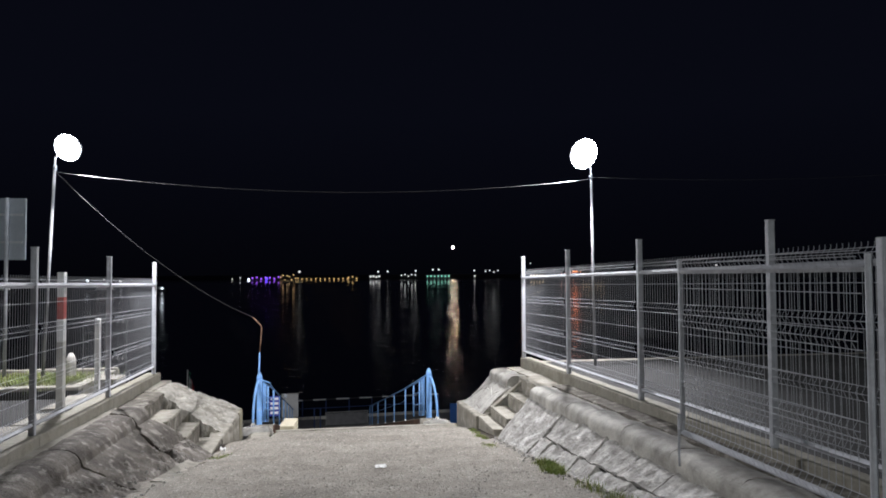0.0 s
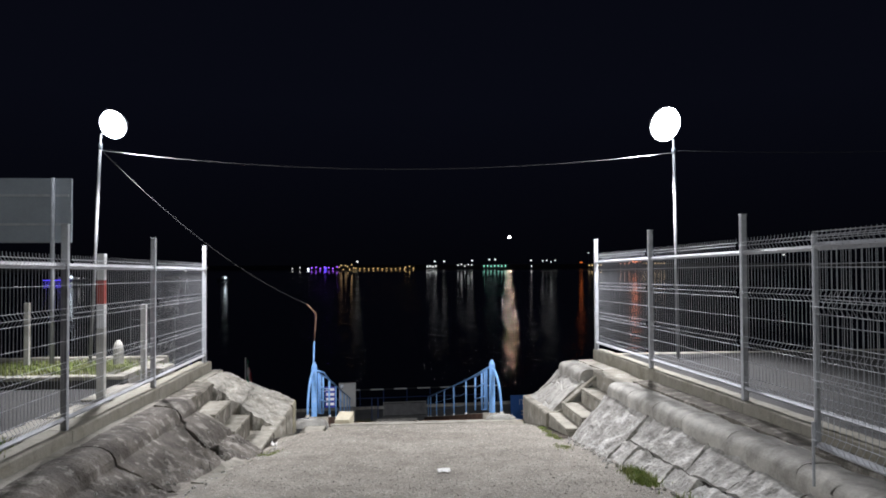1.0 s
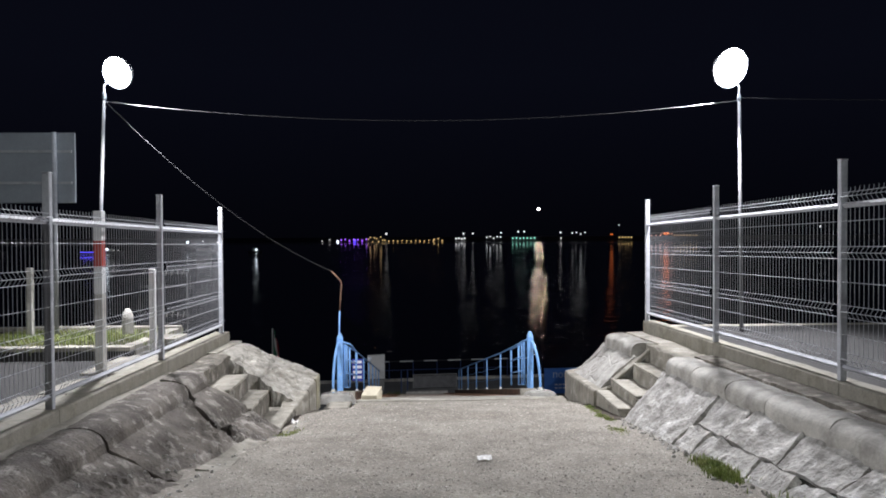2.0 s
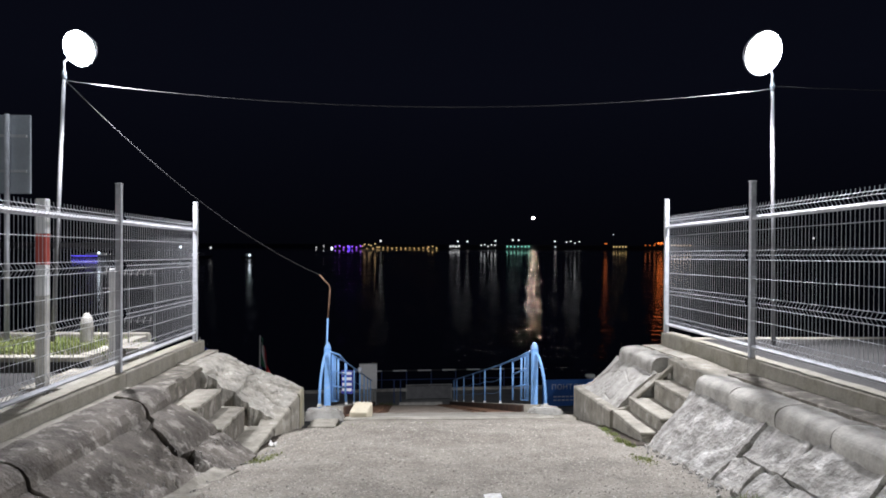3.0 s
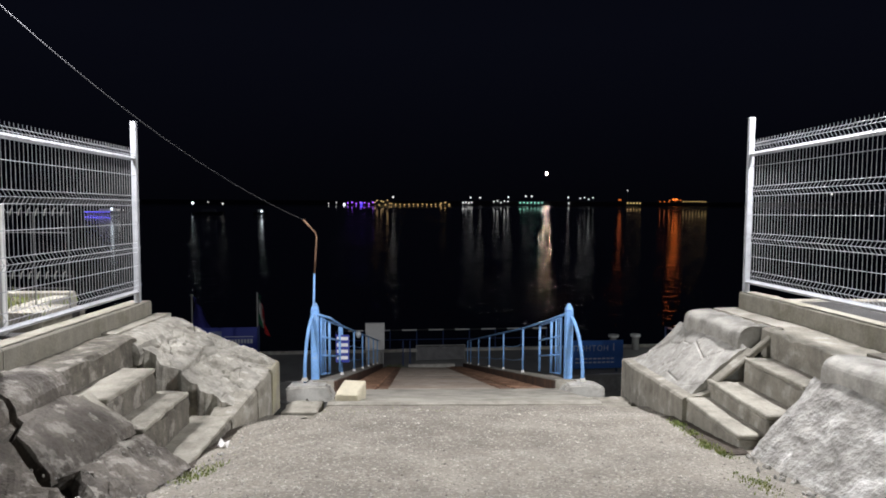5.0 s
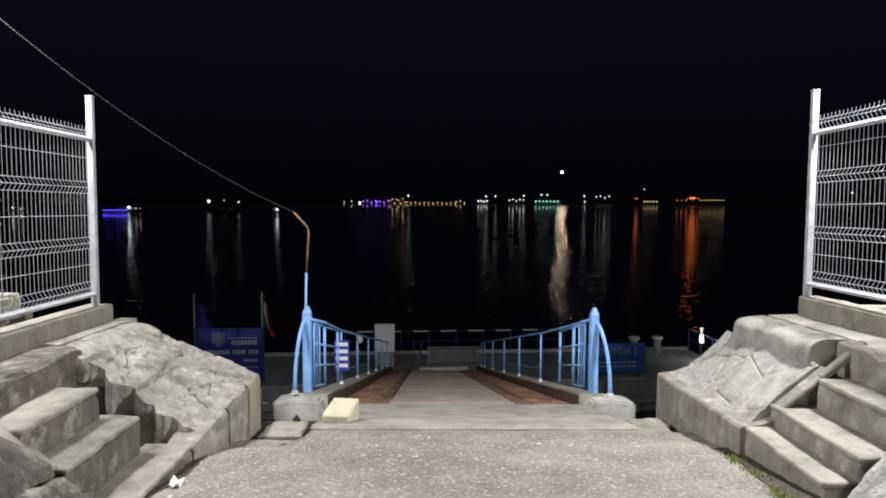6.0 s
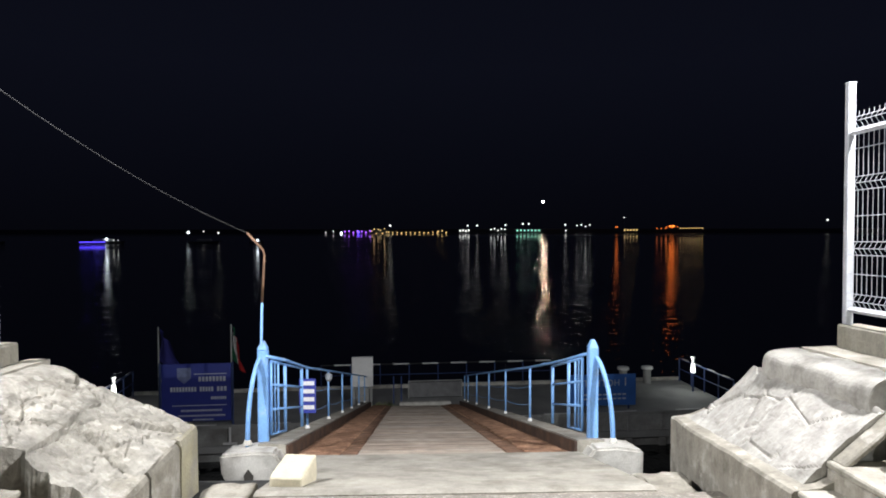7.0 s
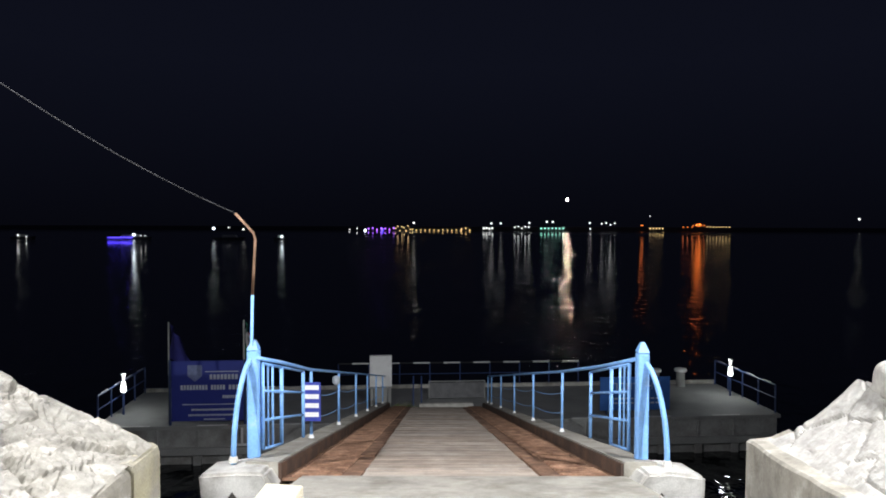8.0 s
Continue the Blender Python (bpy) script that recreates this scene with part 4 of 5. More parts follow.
    if s > 0:
        prism(bl, [(2.46, -2.26), (2.20, -1.98), (2.34, -1.80), (2.60, -1.79), (2.90, -1.83), (2.90, -2.14), (2.78, -2.26)], "y", 16.40, 16.98)
    else:
        prism(bl, [(-1.45, -2.27), (-1.22, -1.98), (-1.34, -1.80), (-1.60, -1.79), (-1.97, -1.82), (-1.93, -2.08), (-1.80, -2.25)], "y", 16.40, 16.98)
    for v in bl.verts:
        if v.co.y > 16.7:
            v.co.z -= 0.06
    bmesh.ops.bevel(bl, geom=list(bl.edges), offset=0.03, segments=2, affect="EDGES")
    for v in bl.verts:
        v.co += Vector((rough(v.co, 6, 0.02), rough(v.co, 6, 0.02, 5), rough(v.co, 6, 0.012, 9)))
    # solid dark plug in the block's face: a hollow's shade put into colour
    plug = bm_new()
    prism(plug, [(gx - s * 0.02, -2.20), (gx - s * 0.04, -2.06), (gx + s * 0.02, -1.98), (gx + s * 0.07, -2.05), (gx + s * 0.05, -2.20)], "y", 16.385, 16.45)
    block = solid("abutment_block", bl, WHITEWASH, "chipped whitewashed concrete block under the gate post", "block", group="abutment blocks", kind="structure")
    part("pocket_shade", plug, MORTAR, block, "dark plug painting the shade of a broken pocket")

pole = thing("cable_pole", (-1.62, 17.08, -0.7), "bent pipe pole, blue below and rusty above", "pole")
part("lower_pipe", tube(bm_new(), [(-1.655, 17.12, -1.7), (-1.604, 17.064, -0.16)], 0.016, 8), BLUE, pole, smooth=True)
part("upper_pipe", tube(bm_new(), [(-1.604, 17.064, -0.16), (-1.555, 17.0, 0.42), (-1.575, 17.0, 0.49), (-1.76, 17.0, 0.69)], 0.0135, 8), RUST, pole, smooth=True)

# striped notice on the left little gate
notice = thing("notice_board", (-1.43, 19.4, -1.9), "small blue notice with four white stripes of writing", "sign")
bm = bm_new()
box(bm, (-1.55, 19.36, -2.13), (-1.29, 19.375, -1.59), 0.003)
face = part("panel", bm, SIGNBLUE, notice)
for k in range(4):
    bm = bm_new()
    z = -1.66 - 0.125 * k
    box(bm, (-1.525, 19.354, z - 0.032), (-1.315, 19.36, z + 0.032))
    part("writing_bar", bm, WHITE, face)
# small lamp at the railing
part("lamp_head", lathe(bm_new(), (-1.17, 20.0, -1.70), [(0.03, -0.07), (0.055, -0.03), (0.055, 0.04), (0.03, 0.06)], 10), SIGNGREY, notice, "round white lamp head")

bm = worn_block((-0.93, 14.32, -1.66), (-0.65, 14.74, -1.31), 3, 0.006)
bmesh.ops.rotate(bm, cent=(-0.79, 14.5, -1.45), matrix=Matrix.Rotation(radians(-10), 3, "Z") @ Matrix.Rotation(radians(10), 3, "X"), verts=bm.verts)
solid("concrete_block", bm, YELLOWBLOCK, "loose cream concrete block on the slab corner", "block", at=(-0.9, 14.5, -1.6))
bm = worn_block((-1.60, 14.30, -1.80), (-1.16, 14.80, -1.555), 8, 0.012)
solid("paving_stone", bm, TREAD, "flat pale paving stone beside the slab", "stone", at=(-1.4, 14.3, -1.6))
bm = worn_block((2.28, 14.30, -1.80), (2.74, 14.85, -1.53), 18, 0.03)
solid("paving_stone", bm, STEP, "flat yellowed paving stone beside the slab", "stone", at=(2.5, 14.6, -1.75))


def side_ground(x0, x1, seed):
    """Broken ground between the slab and the wing wall."""
    bm = bm_new()
    xs, ys = span(x0, x1, 0.06), span(14.0, 16.6, 0.06)
    grid = [[bm.verts.new((x, y, -1.46 - (0.10 if x0 < 0 else 0.07) - 0.30 * (y - 14) - 0.2 * max(0, y - 15.3) + rough((x, y, 0), 4, 0.07, seed) + rough((x, y, 0), 11, 0.03, seed))) for x in xs] for y in ys]
    for a, b in zip(grid, grid[1:]):
        for k in range(len(xs) - 1):
            bm.faces.new((a[k], a[k + 1], b[k + 1], b[k]))
    solid("side_ground", bm, DARKSTEP, "broken stony ground beside the slab", "ground", kind="structure")


side_ground(2.18, 3.5, 3)
side_ground(-1.80, -0.98, 9)

# street floodlight behind the head of the ramp
street = thing("street_lamp", (-3.0, -25.0, 0.1), "tall grey street floodlight behind the ramp", "lamp post")
part("pole", tube(bm_new(), [(-3.0, -26.0, 0.1), (-3.0, -26.0, 9.2)], [0.11, 0.07], 10), STEEL, street, smooth=True)
part("arm", tube(bm_new(), [(-3.0, -26.0, 9.2), (-3.0, -25.4, 9.45)], 0.04, 8), STEEL, street)
bm = bm_new()
box(bm, (-3.3, -25.6, 9.42), (-2.7, -25.0, 9.56), 0.03)
part("head", bm, STEEL, street)
bm = bm_new()
box(bm, (-3.24, -25.55, 9.405), (-2.76, -25.05, 9.418))
part("lens", bm, LENS, street, "bright white lens")


# ---- pontoon ----
DZ = -6.10
PM = pose(0, 0, 0, 0, 0, 4.6)


def on_pontoon(x, y, z=0.0):
    """Pontoon places: x along it, y from its near edge, z from its deck."""
    return PM @ Vector((x, y, z)) + Vector((0.6, 33.55, DZ))


def pbox(bm, lo, hi, bevel=0.0):
    lo, hi = Vector(lo), Vector(hi)
    return box(bm, on_pontoon(*((lo + hi) / 2)) - (hi - lo) / 2, on_pontoon(*((lo + hi) / 2)) + (hi - lo) / 2, bevel, PM)


PX0, PX1, PY1 = -11.7, 12.0, 5.1
pon = thing("pontoon", (0.6, 33.55, DZ), "long grey steel landing pontoon moored below the gangway", "pontoon")
part("deck", pbox(bm_new(), (PX0, 0, -0.12), (PX1, PY1, 0)), DECK, pon)
part("hull", pbox(bm_new(), (PX0 + 0.1, 0.08, -2.2), (PX1 - 0.1, PY1 - 0.1, -0.122)), HULL, pon)
part("rubbing_strake", pbox(bm_new(), (PX0, -0.10, -0.98), (PX1, 0.079, -0.72), 0.03), DECK, pon)
for k in range(17):
    x = PX0 + 0.7 + k * 1.33
    part("hull_rib", pbox(bm_new(), (x - 0.03, 0.0, -0.72), (x + 0.03, 0.079, -0.122)), HULL, pon)
    part("fender_post", pbox(bm_new(), (x - 0.14, -0.08, -1.9), (x + 0.14, 0.078, -0.981), 0.02), HULL, pon)
for k in range(9):
    x = PX0 + 1.3 + k * 2.55
    part("edge_stripe", pbox(bm_new(), (x - 0.5, 0.02, 0.0), (x + 0.5, 0.10, 0.012)), WHITE, pon, "white painted edge stripe")
part("far_coaming", pbox(bm_new(), (PX0, PY1 - 0.12, 0.0), (PX1, PY1, 0.14)), WHITEWASH, pon)
rail = thing("pontoon_railing", on_pontoon(0, PY1), "black and white banded pontoon railing", "railing")
for k in range(9):
    x = -4.0 + k * 1.25
    a, b = on_pontoon(x, PY1 - 0.15, 0.14), on_pontoon(x, PY1 - 0.15, 1.05)
    part("post", tube(bm_new(), [a, b], 0.025, 6), NAVY, rail)
    if k < 8:
        c, d = on_pontoon(x, PY1 - 0.15, 1.05), on_pontoon(x + 1.25, PY1 - 0.15, 1.05)
        part("top_rail", tube(bm_new(), [c, c.lerp(d, 0.45)], 0.032, 6), BLACK, rail)
        part("top_rail", tube(bm_new(), [c.lerp(d, 0.45), d], 0.032, 6), WHITE, rail, "white rail band")
        e = Vector((0, 0, -0.45))
        part("mid_rail", tube(bm_new(), [c + e, d + e], 0.018, 5), NAVY, rail)
for s, xe in ((1, PX1 - 0.1), (-1, PX0 + 0.1)):
    rail = thing("pontoon_railing", on_pontoon(xe, 0), "dark blue end railing of the pontoon", "railing")
    for k in range(5):
        y = 0.2 + k * 1.15
        part("post", tube(bm_new(), [on_pontoon(xe, y, 0), on_pontoon(xe, y, 1.02)], 0.028, 6), NAVY, rail)
        if k < 4:
            for h, r, mt in ((1.02, 0.03, NAVY), (0.55, 0.02, NAVY)):
                part("rail", tube(bm_new(), [on_pontoon(xe, y, h), on_pontoon(xe, y + 1.15, h)], r, 6), mt, rail)
            a, b = on_pontoon(xe, y + 0.3, 1.055), on_pontoon(xe, y + 0.85, 1.055)
            part("rail_band", tube(bm_new(), [a, b], 0.014, 5), WHITE, rail)
for x, y in ((9.2, 4.6), (10.3, 4.6), (-9.0, 4.6), (-10.2, 4.6)):
    b = thing("bollard", on_pontoon(x, y), "mooring bollard with a white painted cap", "bollard", group="pontoon bollards")
    stem = part("stem", lathe(bm_new(), on_pontoon(x, y), [(0.20, 0), (0.17, 0.05), (0.17, 0.62)], 12), HULL, b)
    part("cap", lathe(bm_new(), on_pontoon(x, y, 0.62), [(0.24, 0), (0.26, 0.06), (0.24, 0.12), (0.1, 0.14)], 12), WHITE, stem, "white painted cap")
LED = glow("pontoon_lamp_glass", (0.95, 1.0, 0.88), 3.0)
for x, y in ((11.55, 2.8), (-11.3, 1.66)):
    b = thing("pontoon_lamp", on_pontoon(x, y), "small white mooring lamp on a thin post", "lamp", group="pontoon lamps")
    part("post", tube(bm_new(), [on_pontoon(x, y), on_pontoon(x, y, 0.8)], 0.04, 8), NAVY, b)
    glass = part("glass", lathe(bm_new(), on_pontoon(x, y, 0.8), [(0.07, 0), (0.10, 0.06), (0.085, 0.16), (0.06, 0.36)], 10), LED, b)
    part("cap", lathe(bm_new(), on_pontoon(x, y, 1.16), [(0.06, 0), (0.065, 0.22), (0.10, 0.26), (0.09, 0.30)], 10), HULL, glass)

# company board with its two flags
P = on_pontoon
bx0, bx1, by = -8.95, -6.60, 0.12
board = thing("sign_board", P(-7.8, by), "large dark blue company board with pale writing", "sign")
face = part("panel", pbox(bm_new(), (bx0, by - 0.03, 0.14), (bx1, by + 0.03, 2.16), 0.008), SIGNBLUE, board)
PALE = material("pale_lettering", (0.60, 0.64, 0.72), 0.6, vary=0.15, scale=8, fine=40, bump=0.0)
for x0, x1, z, h in ((-7.7, -6.75, 1.62, 0.17), (-8.65, -7.75, 1.27, 0.16), (-7.66, -7.18, 1.27, 0.16), (-7.08, -6.72, 1.27, 0.16), (-7.28, -6.75, 0.95, 0.10),
                     (-8.3, -6.9, 0.52, 0.07), (-8.4, -6.8, 0.34, 0.06), (-7.9, -7.2, 0.20, 0.05)):
    n_bars = max(2, round((x1 - x0) / (h * 0.66)))
    for k in range(n_bars):
        a = x0 + (x1 - x0) * k / n_bars
        part("writing_bar", pbox(bm_new(), (a, by - 0.036, z - h / 2), (a + (x1 - x0) / n_bars * 0.72, by - 0.031, z + h / 2)), PALE, face)
bm = bm_new()
prism(bm, [(-8.42, 2.02), (-7.95, 2.02), (-7.95, 1.66), (-8.18, 1.46), (-8.42, 1.66)], "y", by - 0.037, by - 0.031)
bmesh.ops.transform(bm, matrix=Matrix.Translation(P(0, 0, 0)) @ PM, verts=bm.verts)
part("crest", bm, material("crest_blue_grey", (0.22, 0.26, 0.45), 0.6, vary=0.2, scale=9, fine=40, bump=0.0), face, "pale heraldic shield shape")
for z in (1.80, 0.70):
    part("rule", pbox(bm_new(), (-7.85 if z > 1 else -8.6, by - 0.036, z - 0.012), (-6.75, by - 0.031, z + 0.012)), PALE, face)
for x in (bx0 - 0.05, bx1 + 0.05):
    part("leg", tube(bm_new(), [P(x, by, 0), P(x, by, 2.2)], 0.04, 6), NAVY, board)

board.location.x -= 0.25


def flag(x, y, z_top, cloths, lean, label):
    f = thing("flag", P(x, y, 0), label, "flag", group="pontoon flags")
    part("staff", tube(bm_new(), [P(x, y, 0), P(x, y, z_top)], 0.028, 6), HULL, f)
    k = len(cloths)
    for i, mt in enumerate(cloths):
        bm = bm_new()
        rows = []
        for j in range(13):
            v = j / 12
            row = []
            for a in range(6):
                u = (i + a / 5) / k
                xx = x + 0.05 + lean * u * (0.35 + 0.65 * v) + 0.05 * math.sin(9 * u + 5 * v)
                yy = y - 0.04 + 0.09 * math.sin(11 * u + 2 * v)
                zz = z_top - 0.06 - 1.15 * v - 0.55 * u
                row.append(bm.verts.new(P(xx, yy, zz)))
            rows.append(row)
        for p0, p1 in zip(rows, rows[1:]):
            for a in range(5):
                bm.faces.new((p0[a], p0[a + 1], p1[a + 1], p1[a]))
        bmesh.ops.solidify(bm, geom=list(bm.faces), thickness=0.006)
        part("cloth", bm, mt, f, smooth=True)


flag(bx0 - 0.38, 0.3, 3.45, [BLUECLOTH], 0.95, "limp navy flag on a thin staff")
flag(bx1 - 0.26, 0.3, 3.50, [GREENCLOTH, WHITECLOTH, REDCLOTH], 0.40, "limp white, green and red flag on a thin staff")
bm = bm_new()
pbox(bm, (-6.9, -0.11, -0.62), (-6.82, -0.101, -0.05))
pbox(bm, (-7.1, -0.13, -0.66), (-6.62, -0.101, -0.58))
part("mooring_bracket", bm, WHITE, pon)

# pontoon number board
pb = thing("number_board", P(6.7, 0.4), "blue board with the white word for pontoon and a number", "sign")
face = part("panel", pbox(bm_new(), (5.50, 0.36, 0.16), (8.05, 0.42, 1.34), 0.006), PONTOONBLUE, pb)
for x in (5.75, 7.8):
    part("leg", tube(bm_new(), [P(x, 0.45, 0), P(x, 0.45, 1.3)], 0.035, 6), NAVY, pb)
# the word, letter by letter
letters, pen = [], 0.0
for ch in "ПОНТОН 1":
    if ch == " ":
        pen += 0.16
        continue
    curve = bpy.data.curves.new("letter", "FONT")
    curve.body, curve.size, curve.extrude = ch, 0.46 if ch == "1" else 0.33, 0.004
    ob = new("letter", curve)
    bpy.context.view_layer.update()
    me = bpy.data.meshes.new_from_object(ob.evaluated_get(bpy.context.evaluated_depsgraph_get()))
    bpy.data.objects.remove(ob)
    xs = [v.co.x for v in me.vertices]
    letters.append((me, pen - min(xs)))
    pen += max(xs) - min(xs) + 0.06
for me, shift in letters:
    bm = bm_new()
    bm.from_mesh(me)
    bmesh.ops.transform(bm, matrix=Matrix.Translation(P(7.72 - pen, 0.352, 0.90)) @ PM @ pose(shift, 0, 0, 90, 0, 0), verts=bm.verts)
    part("letter", bm, PALE, face)
for z in (0.58, 0.42):
    for k in range(9):
        x = 6.0 + k * 0.19
        part("writing_bar", pbox(bm_new(), (x, 0.35, z - 0.03), (x + 0.14, 0.356, z + 0.03)), PALE, face)

# white cabinet and gate frame at the gangway's foot
cab = thing("notice_cabinet", P(-2.25, 1.7), "white notice cabinet standing on grey legs", "cabinet")
part("case", pbox(bm_new(), (-2.66, 1.62, 0.85), (-1.86, 1.80, 1.98), 0.012), WHITE, cab)
for x in (-2.58, -1.94):
    part("leg", pbox(bm_new(), (x - 0.05, 1.66, 0.0), (x + 0.05, 1.76, 0.849)), DECK, cab)
part("lower_panel", pbox(bm_new(), (-2.5, 1.69, 0.25), (-2.02, 1.73, 0.8)), DECK, cab)
screen = thing("deck_barrier", P(0.6, 3.0), "low grey sheet-metal barrier standing on the pontoon deck", "barrier")
part("panel", pbox(bm_new(), (-0.38, 2.985, 0.06), (1.73, 3.015, 0.66), 0.004), DULLSTEEL, screen)
part("top_rail", tube(bm_new(), [P(-0.42, 3.0, 0.71), P(1.77, 3.0, 0.71)], 0.022, 6), DECK, screen)
for x in (-0.41, 0.675, 1.76):
    part("post", tube(bm_new(), [P(x, 3.03, 0.0), P(x, 3.03, 0.72)], 0.022, 6), DECK, screen)
part("landing_lip", pbox(bm_new(), (-0.85, 1.75, 0.0), (1.15, 1.95, 0.16), 0.01), WHITEWASH, pon)
for x in (-1.05, -0.75):
    part("gate_frame", tube(bm_new(), [P(x, 2.2, 0), P(x, 2.2, 1.1)], 0.03, 6), NAVY, pon)


# ---- terrace things behind the fences ----
barrier = thing("barrier_post", (-3.87, 10.75, -0.3), "white square post with a red band", "post")
for z0, z1, mt in ((-0.30, 0.74, WHITEWASH), (0.74, 1.06, WHITE), (1.06, 1.38, REDPAINT), (1.38, 1.74, WHITE)):
    bm = bm_new()
    box(bm, (-3.87, 10.70, z0), (-3.77, 10.80, z1 - 0.002), 0.006)
    part("band", bm, mt, barrier)
bm = bm_new()
box(bm, (-3.95, 12.66, -0.3), (-3.87, 12.74, 0.95), 0.006)
solid("marker_post", bm, WHITE, "thin white marker post behind the fence", "post", at=(-3.91, 12.7, -0.3))
bm = bm_new()
box(bm, (-6.15, 13.46, -0.3), (-6.07, 13.54, 0.95), 0.006)
solid("marker_post", bm, WHITEWASH, "thin pale marker post standing in the grass bed", "post", at=(-6.11, 13.5, -0.3))
bm = lathe(bm_new(), (-4.6, 13.5, -0.35), [(0.085, 0), (0.085, 0.50), (0.07, 0.57), (0.03, 0.64)], 12)
solid("bollard", bm, WHITEWASH, "stubby white bollard with a pointed top", "bollard", at=(-4.6, 13.5, -0.35))
sg = thing("road_sign", (-5.9, 13.6, -0.3), "large sign seen from its bare grey back on two poles", "sign")
bm = bm_new()
box(bm, (-7.0, 13.58, 1.98), (-5.42, 13.61, 3.10), 0.01)
part("panel", bm, SIGNGREY, sg)
for x in (-6.7, -5.72):
    part("pole", tube(bm_new(), [(x, 13.53, -0.3), (x, 13.53, 3.1)], 0.035, 8), STEEL, sg, smooth=True)
for z in (2.3, 2.8):
    bm = bm_new()
    box(bm, (-6.95, 13.562, z - 0.02), (-5.47, 13.579, z + 0.02))
    part("stiffener", bm, STEEL, sg)
# raised grass bed with a white kerb
bed = thing("planting_bed", (-5.6, 13.2, -0.3), "raised grass bed edged with a pale kerb", "bed", kind="structure")
bm = bm_new()
box(bm, (-8.5, 12.17, -0.4), (-4.04, 12.329, -0.181), 0.01)
part("front_wall", bm, TERRACE, bed, "dark low front wall")
for lo, hi in (((-8.5, 12.15, -0.18), (-4.02, 12.33, -0.12)), ((-4.20, 12.34, -0.4), (-4.02, 14.2, -0.12)), ((-8.5, 14.21, -0.4), (-4.02, 14.4, -0.09))):
    part("kerb_stone", worn_block(lo, hi, hi[1], 0.01), CONCRETE, bed)
bm = bm_new()
box(bm, (-8.5, 12.33, -0.4), (-4.2, 14.21, -0.15))
part("soil", bm, SOIL, bed)
bm = bm_new()
prism(bm, [(12.95, -0.40), (13.55, -0.40), (13.55, -0.13), (12.95, -0.13)], "x", -4.015, -3.67)
solid("landing_slab", bm, CONCRETE, "pale concrete slab at the terrace corner", "slab", kind="structure")
rack = thing("dock_railing", (-4.0, 13.5, -0.13), "small grey railing of thin bars at the terrace edge", "railing")
for z in (0.85, 0.64, 0.18, 0.05):
    part("rail", tube(bm_new(), [(-4.40, 13.5, z), (-3.64, 13.5, z)], 0.005, 6), DULLSTEEL, rack)
for x in (-4.40, -4.02, -3.66):
    part("post", tube(bm_new(), [(x, 13.5, -0.20), (x, 13.5, 0.85)], 0.006, 6), DULLSTEEL, rack)
for z in (0.85, 0.18):
    for k in range(8):
        x = -4.34 + 0.088 * k
        part("hook", tube(bm_new(), [(x, 13.488, z - 0.03), (x + 0.01, 13.488, z + 0.03), (x + 0.03, 13.488, z + 0.05)], 0.006, 5), HULL, rack)


def tuft(name, spots, count, spread, tall, seed, label):
    rg = random.Random(seed)
    verts, faces = [], []
    for x0, y0, zf in spots:
        for _ in range(count):
            x, y = x0 + rg.gauss(0, spread[0]), y0 + rg.gauss(0, spread[1])
            z = zf(x, y)
            a, h, w, b = rg.uniform(0, 6.28), tall * rg.uniform(0.4, 1.2), 0.006, rg.uniform(0.1, 0.7)
            d = Vector((math.cos(a), math.sin(a), 0))
            s = Vector((-d.y, d.x, 0)) * w
            p = Vector((x, y, z - 0.01))
            q = p + d * h * b * 0.4 + Vector((0, 0, h * 0.6))
            r = p + d * h * b + Vector((0, 0, h))
            i = len(verts)
            verts += [p - s, p + s, q + s * 0.7, q - s * 0.7, r]
            faces += [(i, i + 1, i + 2, i + 3), (i + 3, i + 2, i + 4)]
    me = bpy.data.meshes.new(name)
    me.from_pydata([tuple(v) for v in verts], [], faces)
    me.materials.append(GRASS)
    return tagged(new(name, me), label, "grass", kind="stuff")


onramp = ramp_z
tuft("grass", [(2.86, 8.62, onramp), (2.80, 8.38, onramp), (2.88, 8.9, onramp)], 420, (0.07, 0.12), 0.085, 1, "green grass tuft at the foot of the stone wall")
tuft("grass", [(2.66, 11.75, onramp), (2.62, 12.0, onramp), (2.68, 12.5, onramp), (2.70, 12.9, onramp)], 130, (0.03, 0.09), 0.045, 21, "short mossy grass at the foot of the concrete steps")
tuft("grass", [(2.88, 7.3, onramp), (2.92, 6.7, onramp), (2.95, 6.0, onramp)], 120, (0.08, 0.18), 0.09, 2, "sparse yellowed grass along the wall foot")
tuft("grass", [(-6.3 + 0.42 * k, 13.25, lambda x, y: -0.15) for k in range(5)], 1500, (0.30, 0.42), 0.075, 3, "green grass growing in the raised bed")
tuft("grass", [(-3.72, 7.7, lambda x, y: top_l(y) - 0.03), (-3.85, 8.1, lambda x, y: top_l(y) - 0.03), (-3.8, 7.2, lambda x, y: top_l(y) - 0.03)], 350, (0.06, 0.2), 0.09, 17, "green grass growing along the fence plinth")
for y0, y1, w in ((8.5, 9.6, 0.45), (9.7, 10.5, 0.38), (10.95, 12.3, 0.5)):
    bm = worn_block((-3.67 - w, y0, top_l(y1) - 0.2), (-3.67, y1, top_l((y0 + y1) / 2) - 0.008), y0, 0.012)
    solid("paving_slab", bm, CONCRETE, "pale concrete paving slab behind the fence plinth", "slab", group="paving slabs")
